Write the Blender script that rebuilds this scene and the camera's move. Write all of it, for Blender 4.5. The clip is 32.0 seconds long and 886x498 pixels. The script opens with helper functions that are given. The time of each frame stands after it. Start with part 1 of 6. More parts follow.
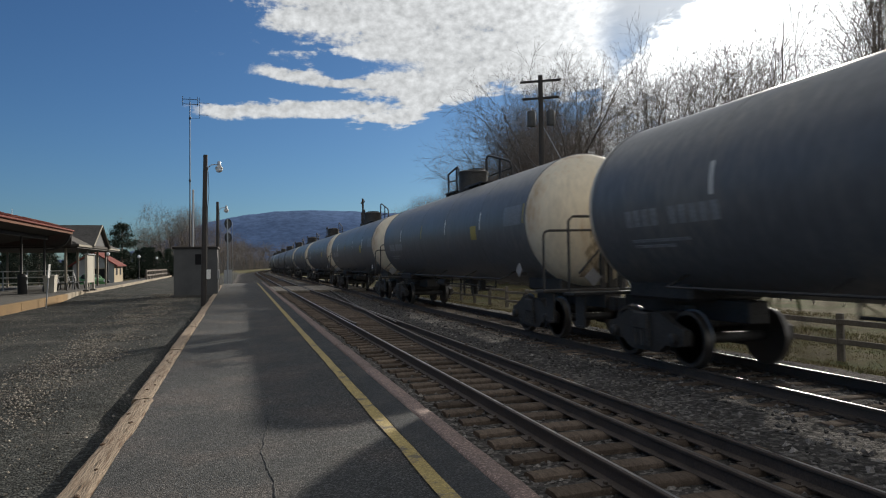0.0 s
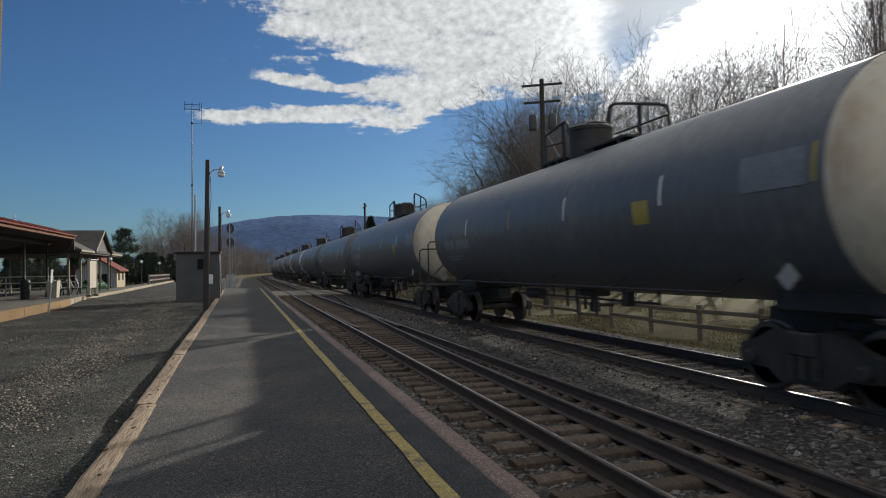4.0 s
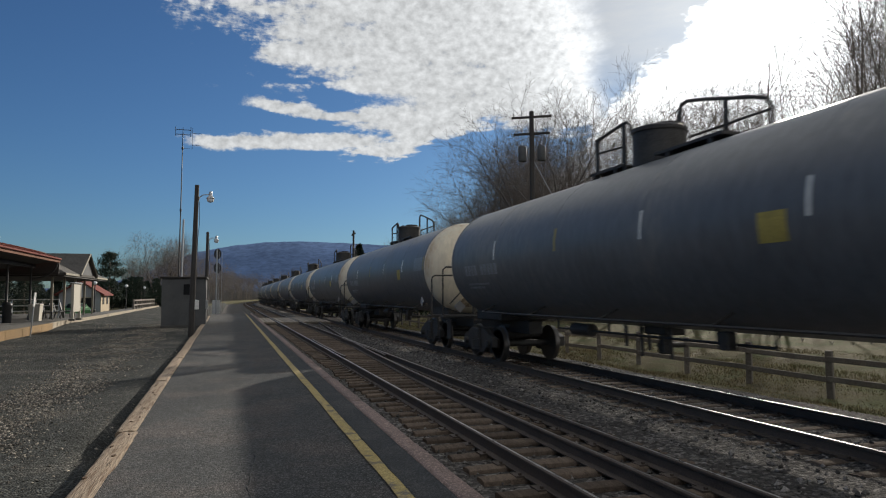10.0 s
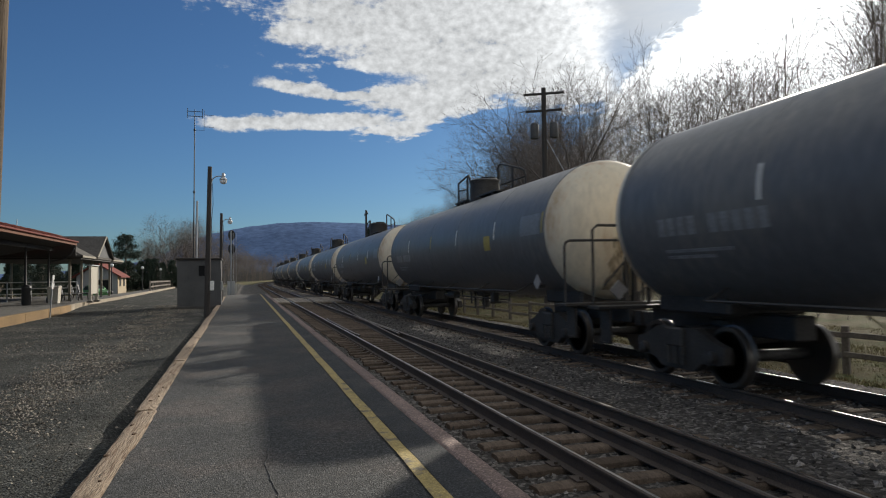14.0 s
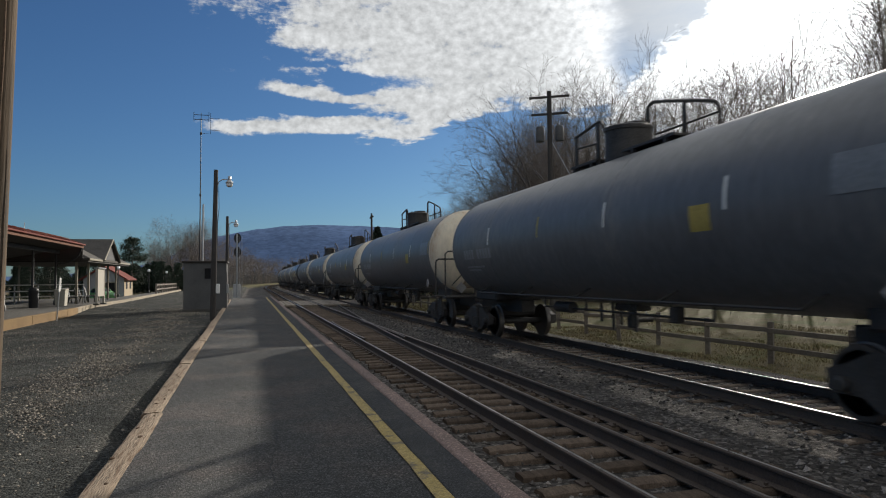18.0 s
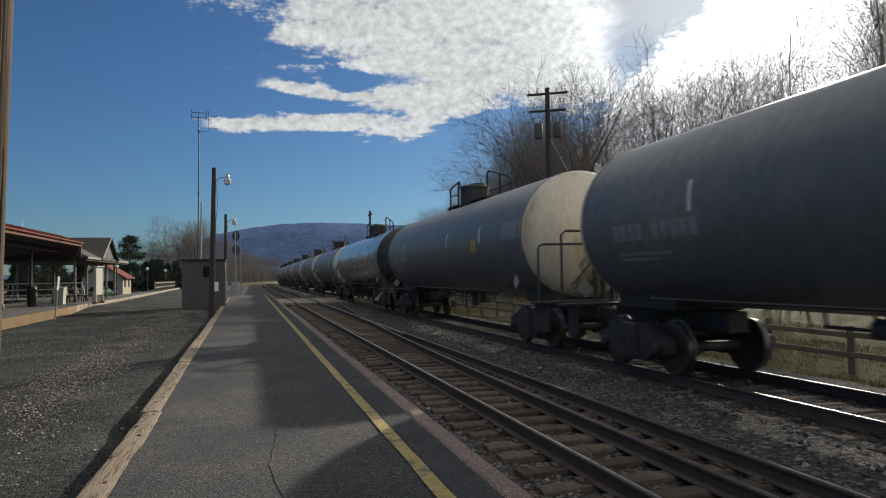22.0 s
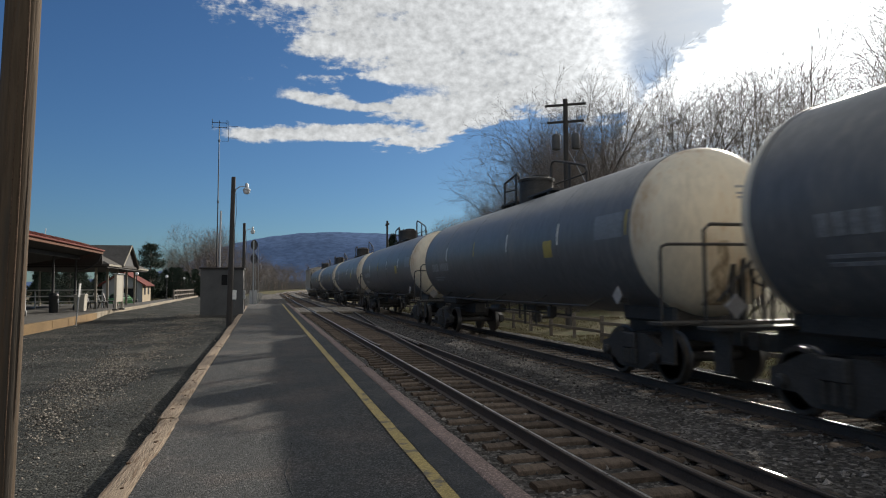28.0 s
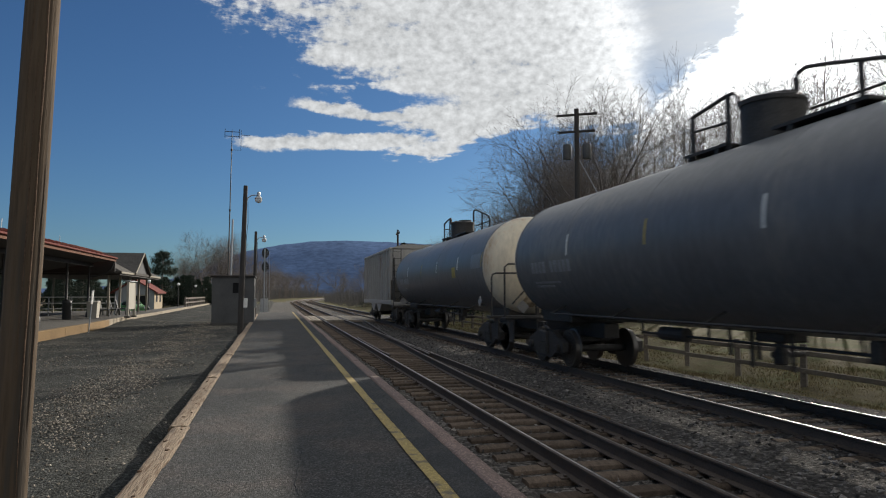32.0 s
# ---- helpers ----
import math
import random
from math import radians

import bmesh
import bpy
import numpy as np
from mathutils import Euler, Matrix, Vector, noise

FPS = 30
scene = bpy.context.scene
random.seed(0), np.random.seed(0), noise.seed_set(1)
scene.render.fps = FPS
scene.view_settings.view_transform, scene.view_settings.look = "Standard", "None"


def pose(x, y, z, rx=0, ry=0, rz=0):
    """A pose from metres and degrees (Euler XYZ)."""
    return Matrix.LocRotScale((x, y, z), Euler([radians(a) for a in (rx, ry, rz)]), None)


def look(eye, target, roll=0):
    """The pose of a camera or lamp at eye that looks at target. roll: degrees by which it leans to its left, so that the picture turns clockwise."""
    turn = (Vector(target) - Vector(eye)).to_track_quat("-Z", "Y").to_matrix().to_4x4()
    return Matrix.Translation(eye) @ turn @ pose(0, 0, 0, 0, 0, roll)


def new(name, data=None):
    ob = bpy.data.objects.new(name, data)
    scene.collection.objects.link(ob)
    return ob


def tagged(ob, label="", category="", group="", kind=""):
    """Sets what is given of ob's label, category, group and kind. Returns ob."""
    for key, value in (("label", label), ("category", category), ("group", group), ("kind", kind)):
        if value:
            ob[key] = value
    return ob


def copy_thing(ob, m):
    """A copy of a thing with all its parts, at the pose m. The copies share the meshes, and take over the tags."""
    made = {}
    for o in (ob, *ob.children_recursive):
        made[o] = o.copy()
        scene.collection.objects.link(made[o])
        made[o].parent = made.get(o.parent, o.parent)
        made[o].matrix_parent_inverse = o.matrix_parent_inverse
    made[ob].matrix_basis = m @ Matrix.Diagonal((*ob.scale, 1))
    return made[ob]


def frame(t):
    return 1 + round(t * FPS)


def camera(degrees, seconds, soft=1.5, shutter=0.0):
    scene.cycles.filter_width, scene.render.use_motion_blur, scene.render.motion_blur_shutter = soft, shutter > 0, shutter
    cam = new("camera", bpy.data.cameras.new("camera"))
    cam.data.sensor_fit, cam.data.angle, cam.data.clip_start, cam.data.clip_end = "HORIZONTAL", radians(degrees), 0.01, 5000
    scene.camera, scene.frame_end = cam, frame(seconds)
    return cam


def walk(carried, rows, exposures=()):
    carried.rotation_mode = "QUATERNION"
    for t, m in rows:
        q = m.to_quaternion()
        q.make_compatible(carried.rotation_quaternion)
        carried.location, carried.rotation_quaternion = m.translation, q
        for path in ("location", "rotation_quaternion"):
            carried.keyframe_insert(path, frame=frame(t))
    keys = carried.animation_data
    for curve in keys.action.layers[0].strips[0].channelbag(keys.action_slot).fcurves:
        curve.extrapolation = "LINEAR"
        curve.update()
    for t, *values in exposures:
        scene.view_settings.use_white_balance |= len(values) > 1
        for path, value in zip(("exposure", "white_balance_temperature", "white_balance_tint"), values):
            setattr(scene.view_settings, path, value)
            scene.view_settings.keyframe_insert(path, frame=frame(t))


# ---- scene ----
cam = camera(66.54, 32.0, soft=1.1, shutter=0.2)
walk(cam, [(t, pose(x, 0.0, z, a, b, c)) for t, x, z, a, b, c in (
    (0, 0.003, 1.549, 91.18, 0.84, -16.50), (0.5, 0.003, 1.549, 91.29, 0.84, -16.45), (1, 0.002, 1.550, 91.51, 0.89, -16.38),
    (1.5, -0.002, 1.550, 91.53, 0.99, -16.36), (2, -0.004, 1.549, 91.53, 1.04, -16.36), (2.5, -0.005, 1.549, 91.61, 0.97, -16.46),
    (3, -0.005, 1.548, 91.57, 0.85, -16.41), (3.5, -0.004, 1.548, 91.53, 0.99, -16.35), (5.5, -0.002, 1.549, 91.51, 1.11, -16.31),
    (6, -0.001, 1.549, 91.57, 1.24, -16.32), (6.5, 0.001, 1.550, 91.62, 1.15, -16.33), (7, 0.002, 1.552, 91.65, 1.04, -16.36),
    (7.5, 0.001, 1.553, 91.67, 1.06, -16.35), (8, -0.003, 1.553, 91.74, 1.04, -16.33), (8.5, -0.003, 1.557, 91.84, 1.11, -16.25),
    (9, -0.008, 1.557, 91.92, 0.91, -16.30), (9.5, -0.011, 1.554, 93.16, 1.25, -16.79), (10, -0.014, 1.553, 93.96, 0.19, -17.36),
    (10.5, -0.013, 1.550, 93.69, 0.36, -16.97), (11, -0.014, 1.546, 92.21, 0.27, -17.09), (11.5, -0.013, 1.544, 92.03, 0.34, -16.95),
    (12, -0.013, 1.545, 92.05, 0.53, -16.58), (12.5, -0.011, 1.544, 92.09, 0.39, -16.45), (13, -0.012, 1.546, 92.15, 0.51, -16.37),
    (13.5, -0.013, 1.546, 92.15, 0.60, -16.33), (14, -0.013, 1.546, 92.19, 0.73, -16.25), (14.5, -0.011, 1.548, 92.33, 0.85, -16.19),
    (16.5, -0.011, 1.549, 92.67, 0.67, -15.88), (17, -0.014, 1.549, 92.65, 0.97, -15.71), (17.5, -0.015, 1.550, 92.67, 0.81, -15.67),
    (18, -0.014, 1.550, 92.46, 0.65, -15.80), (18.5, -0.014, 1.551, 92.12, 0.71, -15.85), (19, -0.014, 1.552, 91.98, 0.77, -15.84),
    (19.5, -0.012, 1.551, 91.96, 0.76, -15.88), (20, -0.009, 1.552, 92.02, 0.90, -15.86), (20.5, -0.011, 1.552, 92.12, 0.86, -15.84),
    (21, -0.012, 1.552, 92.15, 0.99, -15.82), (21.5, -0.011, 1.553, 92.23, 0.91, -15.85), (22, -0.011, 1.553, 92.22, 0.85, -15.91),
    (22.5, -0.010, 1.551, 92.23, 0.55, -16.06), (23, -0.009, 1.551, 92.27, 0.62, -16.33), (23.5, -0.007, 1.550, 92.33, 0.75, -16.17),
    (24, -0.007, 1.549, 92.39, 0.72, -15.98), (24.5, -0.008, 1.549, 92.44, 0.59, -15.82), (25, -0.008, 1.550, 92.55, 0.63, -15.62),
    (25.5, -0.010, 1.549, 92.74, 0.53, -15.40), (27.5, -0.011, 1.550, 93.01, 0.64, -14.61), (28, -0.011, 1.551, 93.11, 0.32, -14.51),
    (28.5, -0.010, 1.552, 93.20, 0.38, -14.35), (29, -0.012, 1.552, 93.31, 0.32, -14.25), (29.5, -0.012, 1.555, 93.38, 0.27, -13.97),
    (30, -0.014, 1.556, 93.45, 0.14, -13.79), (30.5, -0.016, 1.557, 93.53, 0.22, -13.65), (31, -0.018, 1.560, 93.81, 0.48, -13.50),
    (31.5, -0.018, 1.561, 93.87, 0.18, -13.58), (32, -0.019, 1.562, 93.88, -0.02, -13.65),
)])

RAIL_Z = -0.20          # top of rail; the platform's top is 0
CAR_LEN, FIRST_SEAM = 19.07, 14.19      # car spacing, and where a car's end seam stands at the start
SUN_AZ, SUN_EL = radians(43.4), radians(21.05)

# ---- world, sun ----
world = bpy.data.worlds.new("sky")
scene.world = world
world.use_nodes = True
wn, wl = world.node_tree.nodes, world.node_tree.links
wn.clear()


def wnode(kind, **kw):
    n = wn.new(kind)
    for k, v in kw.items():
        n.inputs[k].default_value = v
    return n


def wmath(op, a, b=None, c=None):
    n = wn.new("ShaderNodeMath")
    n.operation = op
    for i, v in enumerate((a, b, c)):
        if v is None:
            continue
        if isinstance(v, (int, float)):
            n.inputs[i].default_value = v
        else:
            wl.new(v, n.inputs[i])
    return n.outputs[0]


def wstep(v, lo, hi):
    n = wn.new("ShaderNodeMapRange")
    n.interpolation_type = "SMOOTHSTEP"
    wl.new(v, n.inputs[0])
    n.inputs[1].default_value, n.inputs[2].default_value = lo, hi
    return n.outputs[0]


sky = wn.new("ShaderNodeTexSky")
sky.sky_type, sky.sun_disc = "NISHITA", False
sky.sun_elevation, sky.sun_rotation = SUN_EL, SUN_AZ
sky.air_density, sky.dust_density, sky.ozone_density = 1.0, 0.4, 2.5
coord = wn.new("ShaderNodeTexCoord")
sep = wn.new("ShaderNodeSeparateXYZ")
wl.new(coord.outputs["Generated"], sep.inputs[0])
zz = wmath("MAXIMUM", sep.outputs[2], 0.03)
pu, pv = wmath("DIVIDE", sep.outputs[0], zz), wmath("DIVIDE", sep.outputs[1], zz)
flat = wn.new("ShaderNodeCombineXYZ")
wl.new(pu, flat.inputs[0])
wl.new(pv, flat.inputs[1])


def wnoise(scale, detail, rough, stretch=(1, 1, 1)):
    m = wn.new("ShaderNodeMapping")
    m.inputs["Scale"].default_value = stretch
    wl.new(flat.outputs[0], m.inputs[0])
    n = wnode("ShaderNodeTexNoise", Scale=scale, Detail=detail, Roughness=rough)
    wl.new(m.outputs[0], n.inputs["Vector"])
    return n.outputs["Fac"]


def wedge(dist, soft):
    """Zero to one across a border, soft wide."""
    return wstep(dist, -soft, soft)


mid = wnoise(3.4, 5.0, 0.62, (1, 0.6, 1))


def dnoise(scale, detail, rough, stretch=(1, 1, 1)):
    m = wn.new("ShaderNodeMapping")
    m.inputs["Scale"].default_value = stretch
    wl.new(coord.outputs["Generated"], m.inputs[0])
    n = wnode("ShaderNodeTexNoise", Scale=scale, Detail=detail, Roughness=rough)
    wl.new(m.outputs[0], n.inputs["Vector"])
    return n.outputs["Fac"]


wisp = dnoise(16.0, 6.0, 0.66, (0.55, 0.55, 2.2))
fine = dnoise(120.0, 4.0, 0.65, (0.9, 0.9, 1.2))
wob = wmath("SUBTRACT", mid, 0.5)
wob2 = wmath("SUBTRACT", wisp, 0.5)
# round puffs
dapple = dnoise(78.0, 3.0, 0.55, (1, 1, 1.35))
cell = wmath("MULTIPLY", wmath("SUBTRACT", dapple, 0.5), 2.4)
# the sheet: a ragged left border, a lower border that climbs to the right, one long streak and one tongue
left = wmath("SUBTRACT", pu, wmath("ADD", wmath("MULTIPLY", pv, 0.42), -1.13))
left = wmath("ADD", left, wmath("ADD", wmath("MULTIPLY", wob, 1.0), wmath("MULTIPLY", wob2, 1.0)))
climb = wmath("MINIMUM", wmath("MULTIPLY", wmath("MAXIMUM", wmath("SUBTRACT", pu, 1.12), 0.0), 4.2), 1.15)
low = wmath("SUBTRACT", 4.72, wmath("ADD", pv, climb))
low = wmath("ADD", low, wmath("ADD", wmath("MULTIPLY", wob, 1.6), wmath("MULTIPLY", wob2, 0.8)))
sheet = wmath("MULTIPLY", wstep(left, -0.28, 0.5), wedge(low, 0.36))


def band(v0, slope, half, u0, u1, u2, u3):
    d = wmath("ABSOLUTE", wmath("ADD", wmath("SUBTRACT", pv, wmath("ADD", wmath("MULTIPLY", pu, slope), v0)), wmath("MULTIPLY", wob, 0.5)))
    return wmath("MULTIPLY", wmath("MULTIPLY", wstep(d, half, half * 0.15), wstep(pu, u0, u1)), wstep(pu, u3, u2))


streak = band(4.52, -0.3, 0.36, -0.5, 0.0, 0.75, 1.1)
tongue = band(3.55, 0.22, 0.20, -0.06, 0.2, 0.7, 1.0)
hole = band(3.36, 0.0, 0.24, 0.28, 0.5, 0.7, 1.0)
hole2 = band(3.98, 0.12, 0.17, 0.0, 0.35, 0.45, 0.85)
cover = wmath("MAXIMUM", wmath("SUBTRACT", wmath("SUBTRACT", sheet, wmath("MULTIPLY", hole, 0.72)), wmath("MULTIPLY", hole2, 0.8)), wmath("MAXIMUM", wmath("MULTIPLY", streak, 1.15), wmath("MULTIPLY", tongue, 1.0)))
# a thin grey gap before the bright bank round the sun
gap_l = wmath("ADD", wmath("SUBTRACT", pu, wmath("ADD", wmath("MULTIPLY", pv, 0.66), -0.19)), wmath("MULTIPLY", wob, 0.22))
gap_r = wmath("ADD", wmath("SUBTRACT", pu, wmath("ADD", wmath("MULTIPLY", pv, 0.29), 1.045)), wmath("ADD", wmath("MULTIPLY", wob2, 0.3), wmath("MULTIPLY", cell, 0.06)))
gap = wmath("MULTIPLY", wedge(gap_l, 0.09), wstep(gap_r, 0.03, -0.06))
bank = wstep(gap_r, -0.05, 0.1)
puff = wmath("ADD", wmath("ADD", wmath("MULTIPLY", cell, 0.55), wmath("MULTIPLY", wob2, 1.6)), wmath("MULTIPLY", wob, 0.7))
puff = wmath("ADD", puff, wmath("MULTIPLY", wmath("SUBTRACT", fine, 0.5), 0.7))
body = wmath("ADD", wmath("MULTIPLY", cover, 1.5), bank)
cloud = wmath("MULTIPLY", wstep(wmath("ADD", puff, body), 0.22, 1.25), wstep(body, 0.02, 0.5))
thin = wstep(pv, 2.95, 2.2)
cloud = wmath("ADD", wmath("MULTIPLY", cloud, wmath("SUBTRACT", 1.0, gap)), wmath("MULTIPLY", gap, wmath("ADD", wmath("ADD", 0.3, wmath("MULTIPLY", thin, 0.5)), wmath("MULTIPLY", wob2, 0.5))))
sun_dir = Vector((math.sin(SUN_AZ) * math.cos(SUN_EL), math.cos(SUN_AZ) * math.cos(SUN_EL), math.sin(SUN_EL)))
dotn = wn.new("ShaderNodeVectorMath")
dotn.operation = "DOT_PRODUCT"
wl.new(coord.outputs["Generated"], dotn.inputs[0])
dotn.inputs[1].default_value = sun_dir
toward = wmath("MAXIMUM", dotn.outputs["Value"], 0.0)
scatter = wmath("ADD", wmath("MULTIPLY", wmath("POWER", toward, 10.0), 0.9), wmath("MULTIPLY", wmath("POWER", toward, 70.0), 18.0))
lit = wmath("MULTIPLY", wmath("ADD", scatter, 4.1), wmath("MAXIMUM", wmath("ADD", 0.97, wmath("ADD", wmath("MULTIPLY", puff, 0.2), wmath("MULTIPLY", cell, 0.32))), 0.5))
bright = wmath("ADD", wmath("MULTIPLY", lit, wmath("SUBTRACT", 1.0, gap)), wmath("MULTIPLY", gap, wmath("ADD", 3.9, wmath("MULTIPLY", scatter, 0.12))))
white = wn.new("ShaderNodeCombineXYZ")
for i, k in enumerate((0.96, 0.985, 1.0)):
    wl.new(wmath("MULTIPLY", bright, k), white.inputs[i])
mix = wn.new("ShaderNodeMix")
mix.data_type = "RGBA"
wl.new(cloud, mix.inputs[0])
deep = wn.new("ShaderNodeVectorMath")
deep.operation = "MULTIPLY"
wl.new(sky.outputs[0], deep.inputs[0])
deep.inputs[1].default_value = (0.194, 0.298, 0.418)
wl.new(deep.outputs[0], mix.inputs[6])
wl.new(white.outputs[0], mix.inputs[7])
background = wnode("ShaderNodeBackground", Strength=0.11)
wl.new(mix.outputs[2], background.inputs[0])
wout = wn.new("ShaderNodeOutputWorld")
wl.new(background.outputs[0], wout.inputs[0])

sun_data = bpy.data.lights.new("sun", "SUN")
sun_data.energy, sun_data.angle, sun_data.color = 3.8, radians(0.8), (1.0, 0.93, 0.82)
sun = new("sun", sun_data)
sun.matrix_world = look(sun_dir * 50, (0, 0, 0))
scene.view_settings.exposure = 0.5

# ---- materials ----


def material(name, base, rough=0.8, metal=0.0, vary=0.25, scale=3.0, fine_scale=60.0, bump=0.15, second=None, second_at=0.55,
             per_piece=0.0, stretch=(1, 1, 1), spec=0.5, bump_dist=0.01, rough_vary=0.15, coat=0.0, speck=0.0, speck_gain=1.0, per_island=0.0):
    """Base colour varied at two scales, an optional second colour in patches, fine relief."""
    m = bpy.data.materials.new(name)
    m.use_nodes = True
    n, l = m.node_tree.nodes, m.node_tree.links
    b = n["Principled BSDF"]
    tc = n.new("ShaderNodeTexCoord")
    mp = n.new("ShaderNodeMapping")
    mp.inputs["Scale"].default_value = stretch
    l.new(tc.outputs["Object"], mp.inputs[0])
    src = mp.outputs[0]
    info = n.new("ShaderNodeObjectInfo")
    if per_piece:
        off = n.new("ShaderNodeVectorMath")
        off.operation = "MULTIPLY_ADD"
        l.new(info.outputs["Random"], off.inputs[0])
        off.inputs[1].default_value = (37.0, 53.0, 19.0)
        l.new(src, off.inputs[2])
        src = off.outputs[0]

    def noise_node(sc, det, ro=0.6):
        t = n.new("ShaderNodeTexNoise")
        t.inputs["Scale"].default_value, t.inputs["Detail"].default_value, t.inputs["Roughness"].default_value = sc, det, ro
        l.new(src, t.inputs["Vector"])
        return t.outputs["Fac"]

    def math_node(op, a, c):
        t = n.new("ShaderNodeMath")
        t.operation = op
        for i, v in enumerate((a, c)):
            if isinstance(v, (int, float)):
                t.inputs[i].default_value = v
            else:
                l.new(v, t.inputs[i])
        return t.outputs[0]

    large, small = noise_node(scale, 4.0), noise_node(fine_scale, 5.0, 0.65)
    col = None
    rgb = n.new("ShaderNodeRGB")
    rgb.outputs[0].default_value = (*base, 1)
    col = rgb.outputs[0]
    if second:
        ramp = n.new("ShaderNodeMapRange")
        ramp.interpolation_type = "SMOOTHSTEP"
        l.new(math_node("ADD", math_node("MULTIPLY", large, 0.7), math_node("MULTIPLY", small, 0.3)), ramp.inputs[0])
        ramp.inputs[1].default_value, ramp.inputs[2].default_value = second_at - 0.06, second_at + 0.08
        mx = n.new("ShaderNodeMix")
        mx.data_type = "RGBA"
        l.new(ramp.outputs[0], mx.inputs[0])
        l.new(col, mx.inputs[6])
        mx.inputs[7].default_value = (*second, 1)
        col = mx.outputs[2]
    value = math_node("ADD", math_node("MULTIPLY", math_node("SUBTRACT", large, 0.5), 3.5 * vary), math_node("MULTIPLY", math_node("SUBTRACT", small, 0.5), 5.5 * vary))
    value = math_node("ADD", value, 1.0)
    height = small
    if speck:
        cells = n.new("ShaderNodeTexVoronoi")
        cells.inputs["Scale"].default_value = speck
        l.new(src, cells.inputs["Vector"])
        tone = n.new("ShaderNodeSeparateColor")
        l.new(cells.outputs["Color"], tone.inputs[0])
        chip = math_node("POWER", tone.outputs[0], 3.0)
        value = math_node("MULTIPLY", value, math_node("ADD", math_node("MULTIPLY", chip, 2.4 * speck_gain), 1.0 - 0.6 * speck_gain))
        height = math_node("SUBTRACT", math_node("ADD", math_node("MULTIPLY", tone.outputs[1], 0.5), small), math_node("MULTIPLY", cells.outputs["Distance"], 0.9))
    if per_piece:
        value = math_node("MULTIPLY", value, math_node("ADD", math_node("MULTIPLY", info.outputs["Random"], 2 * per_piece), 1 - per_piece))
    if per_island:
        geo = n.new("ShaderNodeNewGeometry")
        each = math_node("POWER", geo.outputs["Random Per Island"], 1.8)
        value = math_node("MULTIPLY", value, math_node("ADD", math_node("MULTIPLY", each, 2.6 * per_island), 1.0 - 0.85 * per_island))
    hsv = n.new("ShaderNodeHueSaturation")
    l.new(col, hsv.inputs["Color"])
    l.new(math_node("MAXIMUM", value, 0.15), hsv.inputs["Value"])
    l.new(hsv.outputs[0], b.inputs["Base Color"])
    l.new(math_node("ADD", math_node("MULTIPLY", large, rough_vary * 2), rough - rough_vary), b.inputs["Roughness"])
    b.inputs["Metallic"].default_value = metal
    b.inputs["Specular IOR Level"].default_value = spec
    b.inputs["Coat Weight"].default_value = coat
    if bump:
        bp = n.new("ShaderNodeBump")
        bp.inputs["Strength"].default_value, bp.inputs["Distance"].default_value = bump, bump_dist
        l.new(height, bp.inputs["Height"])
        l.new(bp.outputs[0], b.inputs["Normal"])
    return m


M = {}
M["asphalt"] = material("asphalt", (0.058, 0.0575, 0.055), 0.88, vary=0.42, scale=0.8, fine_scale=60, bump=0.8, second=(0.071, 0.062, 0.056), second_at=0.52, bump_dist=0.009, spec=0.3, speck=85, speck_gain=0.75)
M["patch"] = material("patch asphalt", (0.045, 0.046, 0.047), 0.85, vary=0.35, scale=1.5, fine_scale=70, bump=0.6, second=(0.062, 0.06, 0.056), second_at=0.55, spec=0.25, speck=90, speck_gain=0.45)
M["timber"] = material("weathered timber", (0.31, 0.24, 0.172), 0.88, vary=0.36, scale=2.4, fine_scale=7, bump=1.0, stretch=(11, 0.8, 11), second=(0.14, 0.095, 0.064), second_at=0.535, bump_dist=0.025, per_piece=0.14, spec=0.2)
M["knot"] = material("dark knot wood", (0.11, 0.072, 0.048), 0.9, vary=0.4, scale=20, fine_scale=80, bump=0.4, spec=0.2)
M["yellow"] = material("worn yellow paint", (0.40, 0.295, 0.095), 0.75, vary=0.3, scale=5, fine_scale=45, bump=0.4, second=(0.12, 0.1, 0.07), second_at=0.545, speck=95, speck_gain=0.25)
M["curb"] = material("reddish concrete", (0.215, 0.15, 0.125), 0.85, vary=0.25, scale=2.5, fine_scale=60, bump=0.4, per_piece=0.12, speck=80, speck_gain=0.5)
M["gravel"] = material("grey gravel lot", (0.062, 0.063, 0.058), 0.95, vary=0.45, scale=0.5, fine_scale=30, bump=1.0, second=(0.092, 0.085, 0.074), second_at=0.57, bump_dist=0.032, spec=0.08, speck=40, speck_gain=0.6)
M["stone"] = material("loose stone", (0.185, 0.162, 0.132), 0.85, vary=0.4, scale=6, fine_scale=40, bump=0.3, spec=0.3, per_island=0.85)
M["ballast"] = material("dark ballast", (0.11, 0.1, 0.09), 0.95, vary=0.45, scale=1.2, fine_scale=18, bump=1.0, bump_dist=0.04, spec=0.2, speck=20, speck_gain=0.7)
M["ballast_stone"] = material("ballast stone", (0.14, 0.127, 0.114), 0.9, vary=0.5, scale=6, fine_scale=40, bump=0.3, spec=0.25, per_island=0.7)
M["grass"] = material("dry winter grass", (0.12, 0.1, 0.055), 0.95, vary=0.45, scale=0.8, fine_scale=30, bump=0.6, second=(0.07, 0.075, 0.035), second_at=0.52, bump_dist=0.02, spec=0.05, speck=30, speck_gain=0.4)
M["dry_blade"] = material("dry grass blades", (0.23, 0.185, 0.1), 0.9, vary=0.3, scale=0.7, fine_scale=6, bump=0.0, second=(0.12, 0.125, 0.055), second_at=0.55, spec=0.1, per_island=0.4)
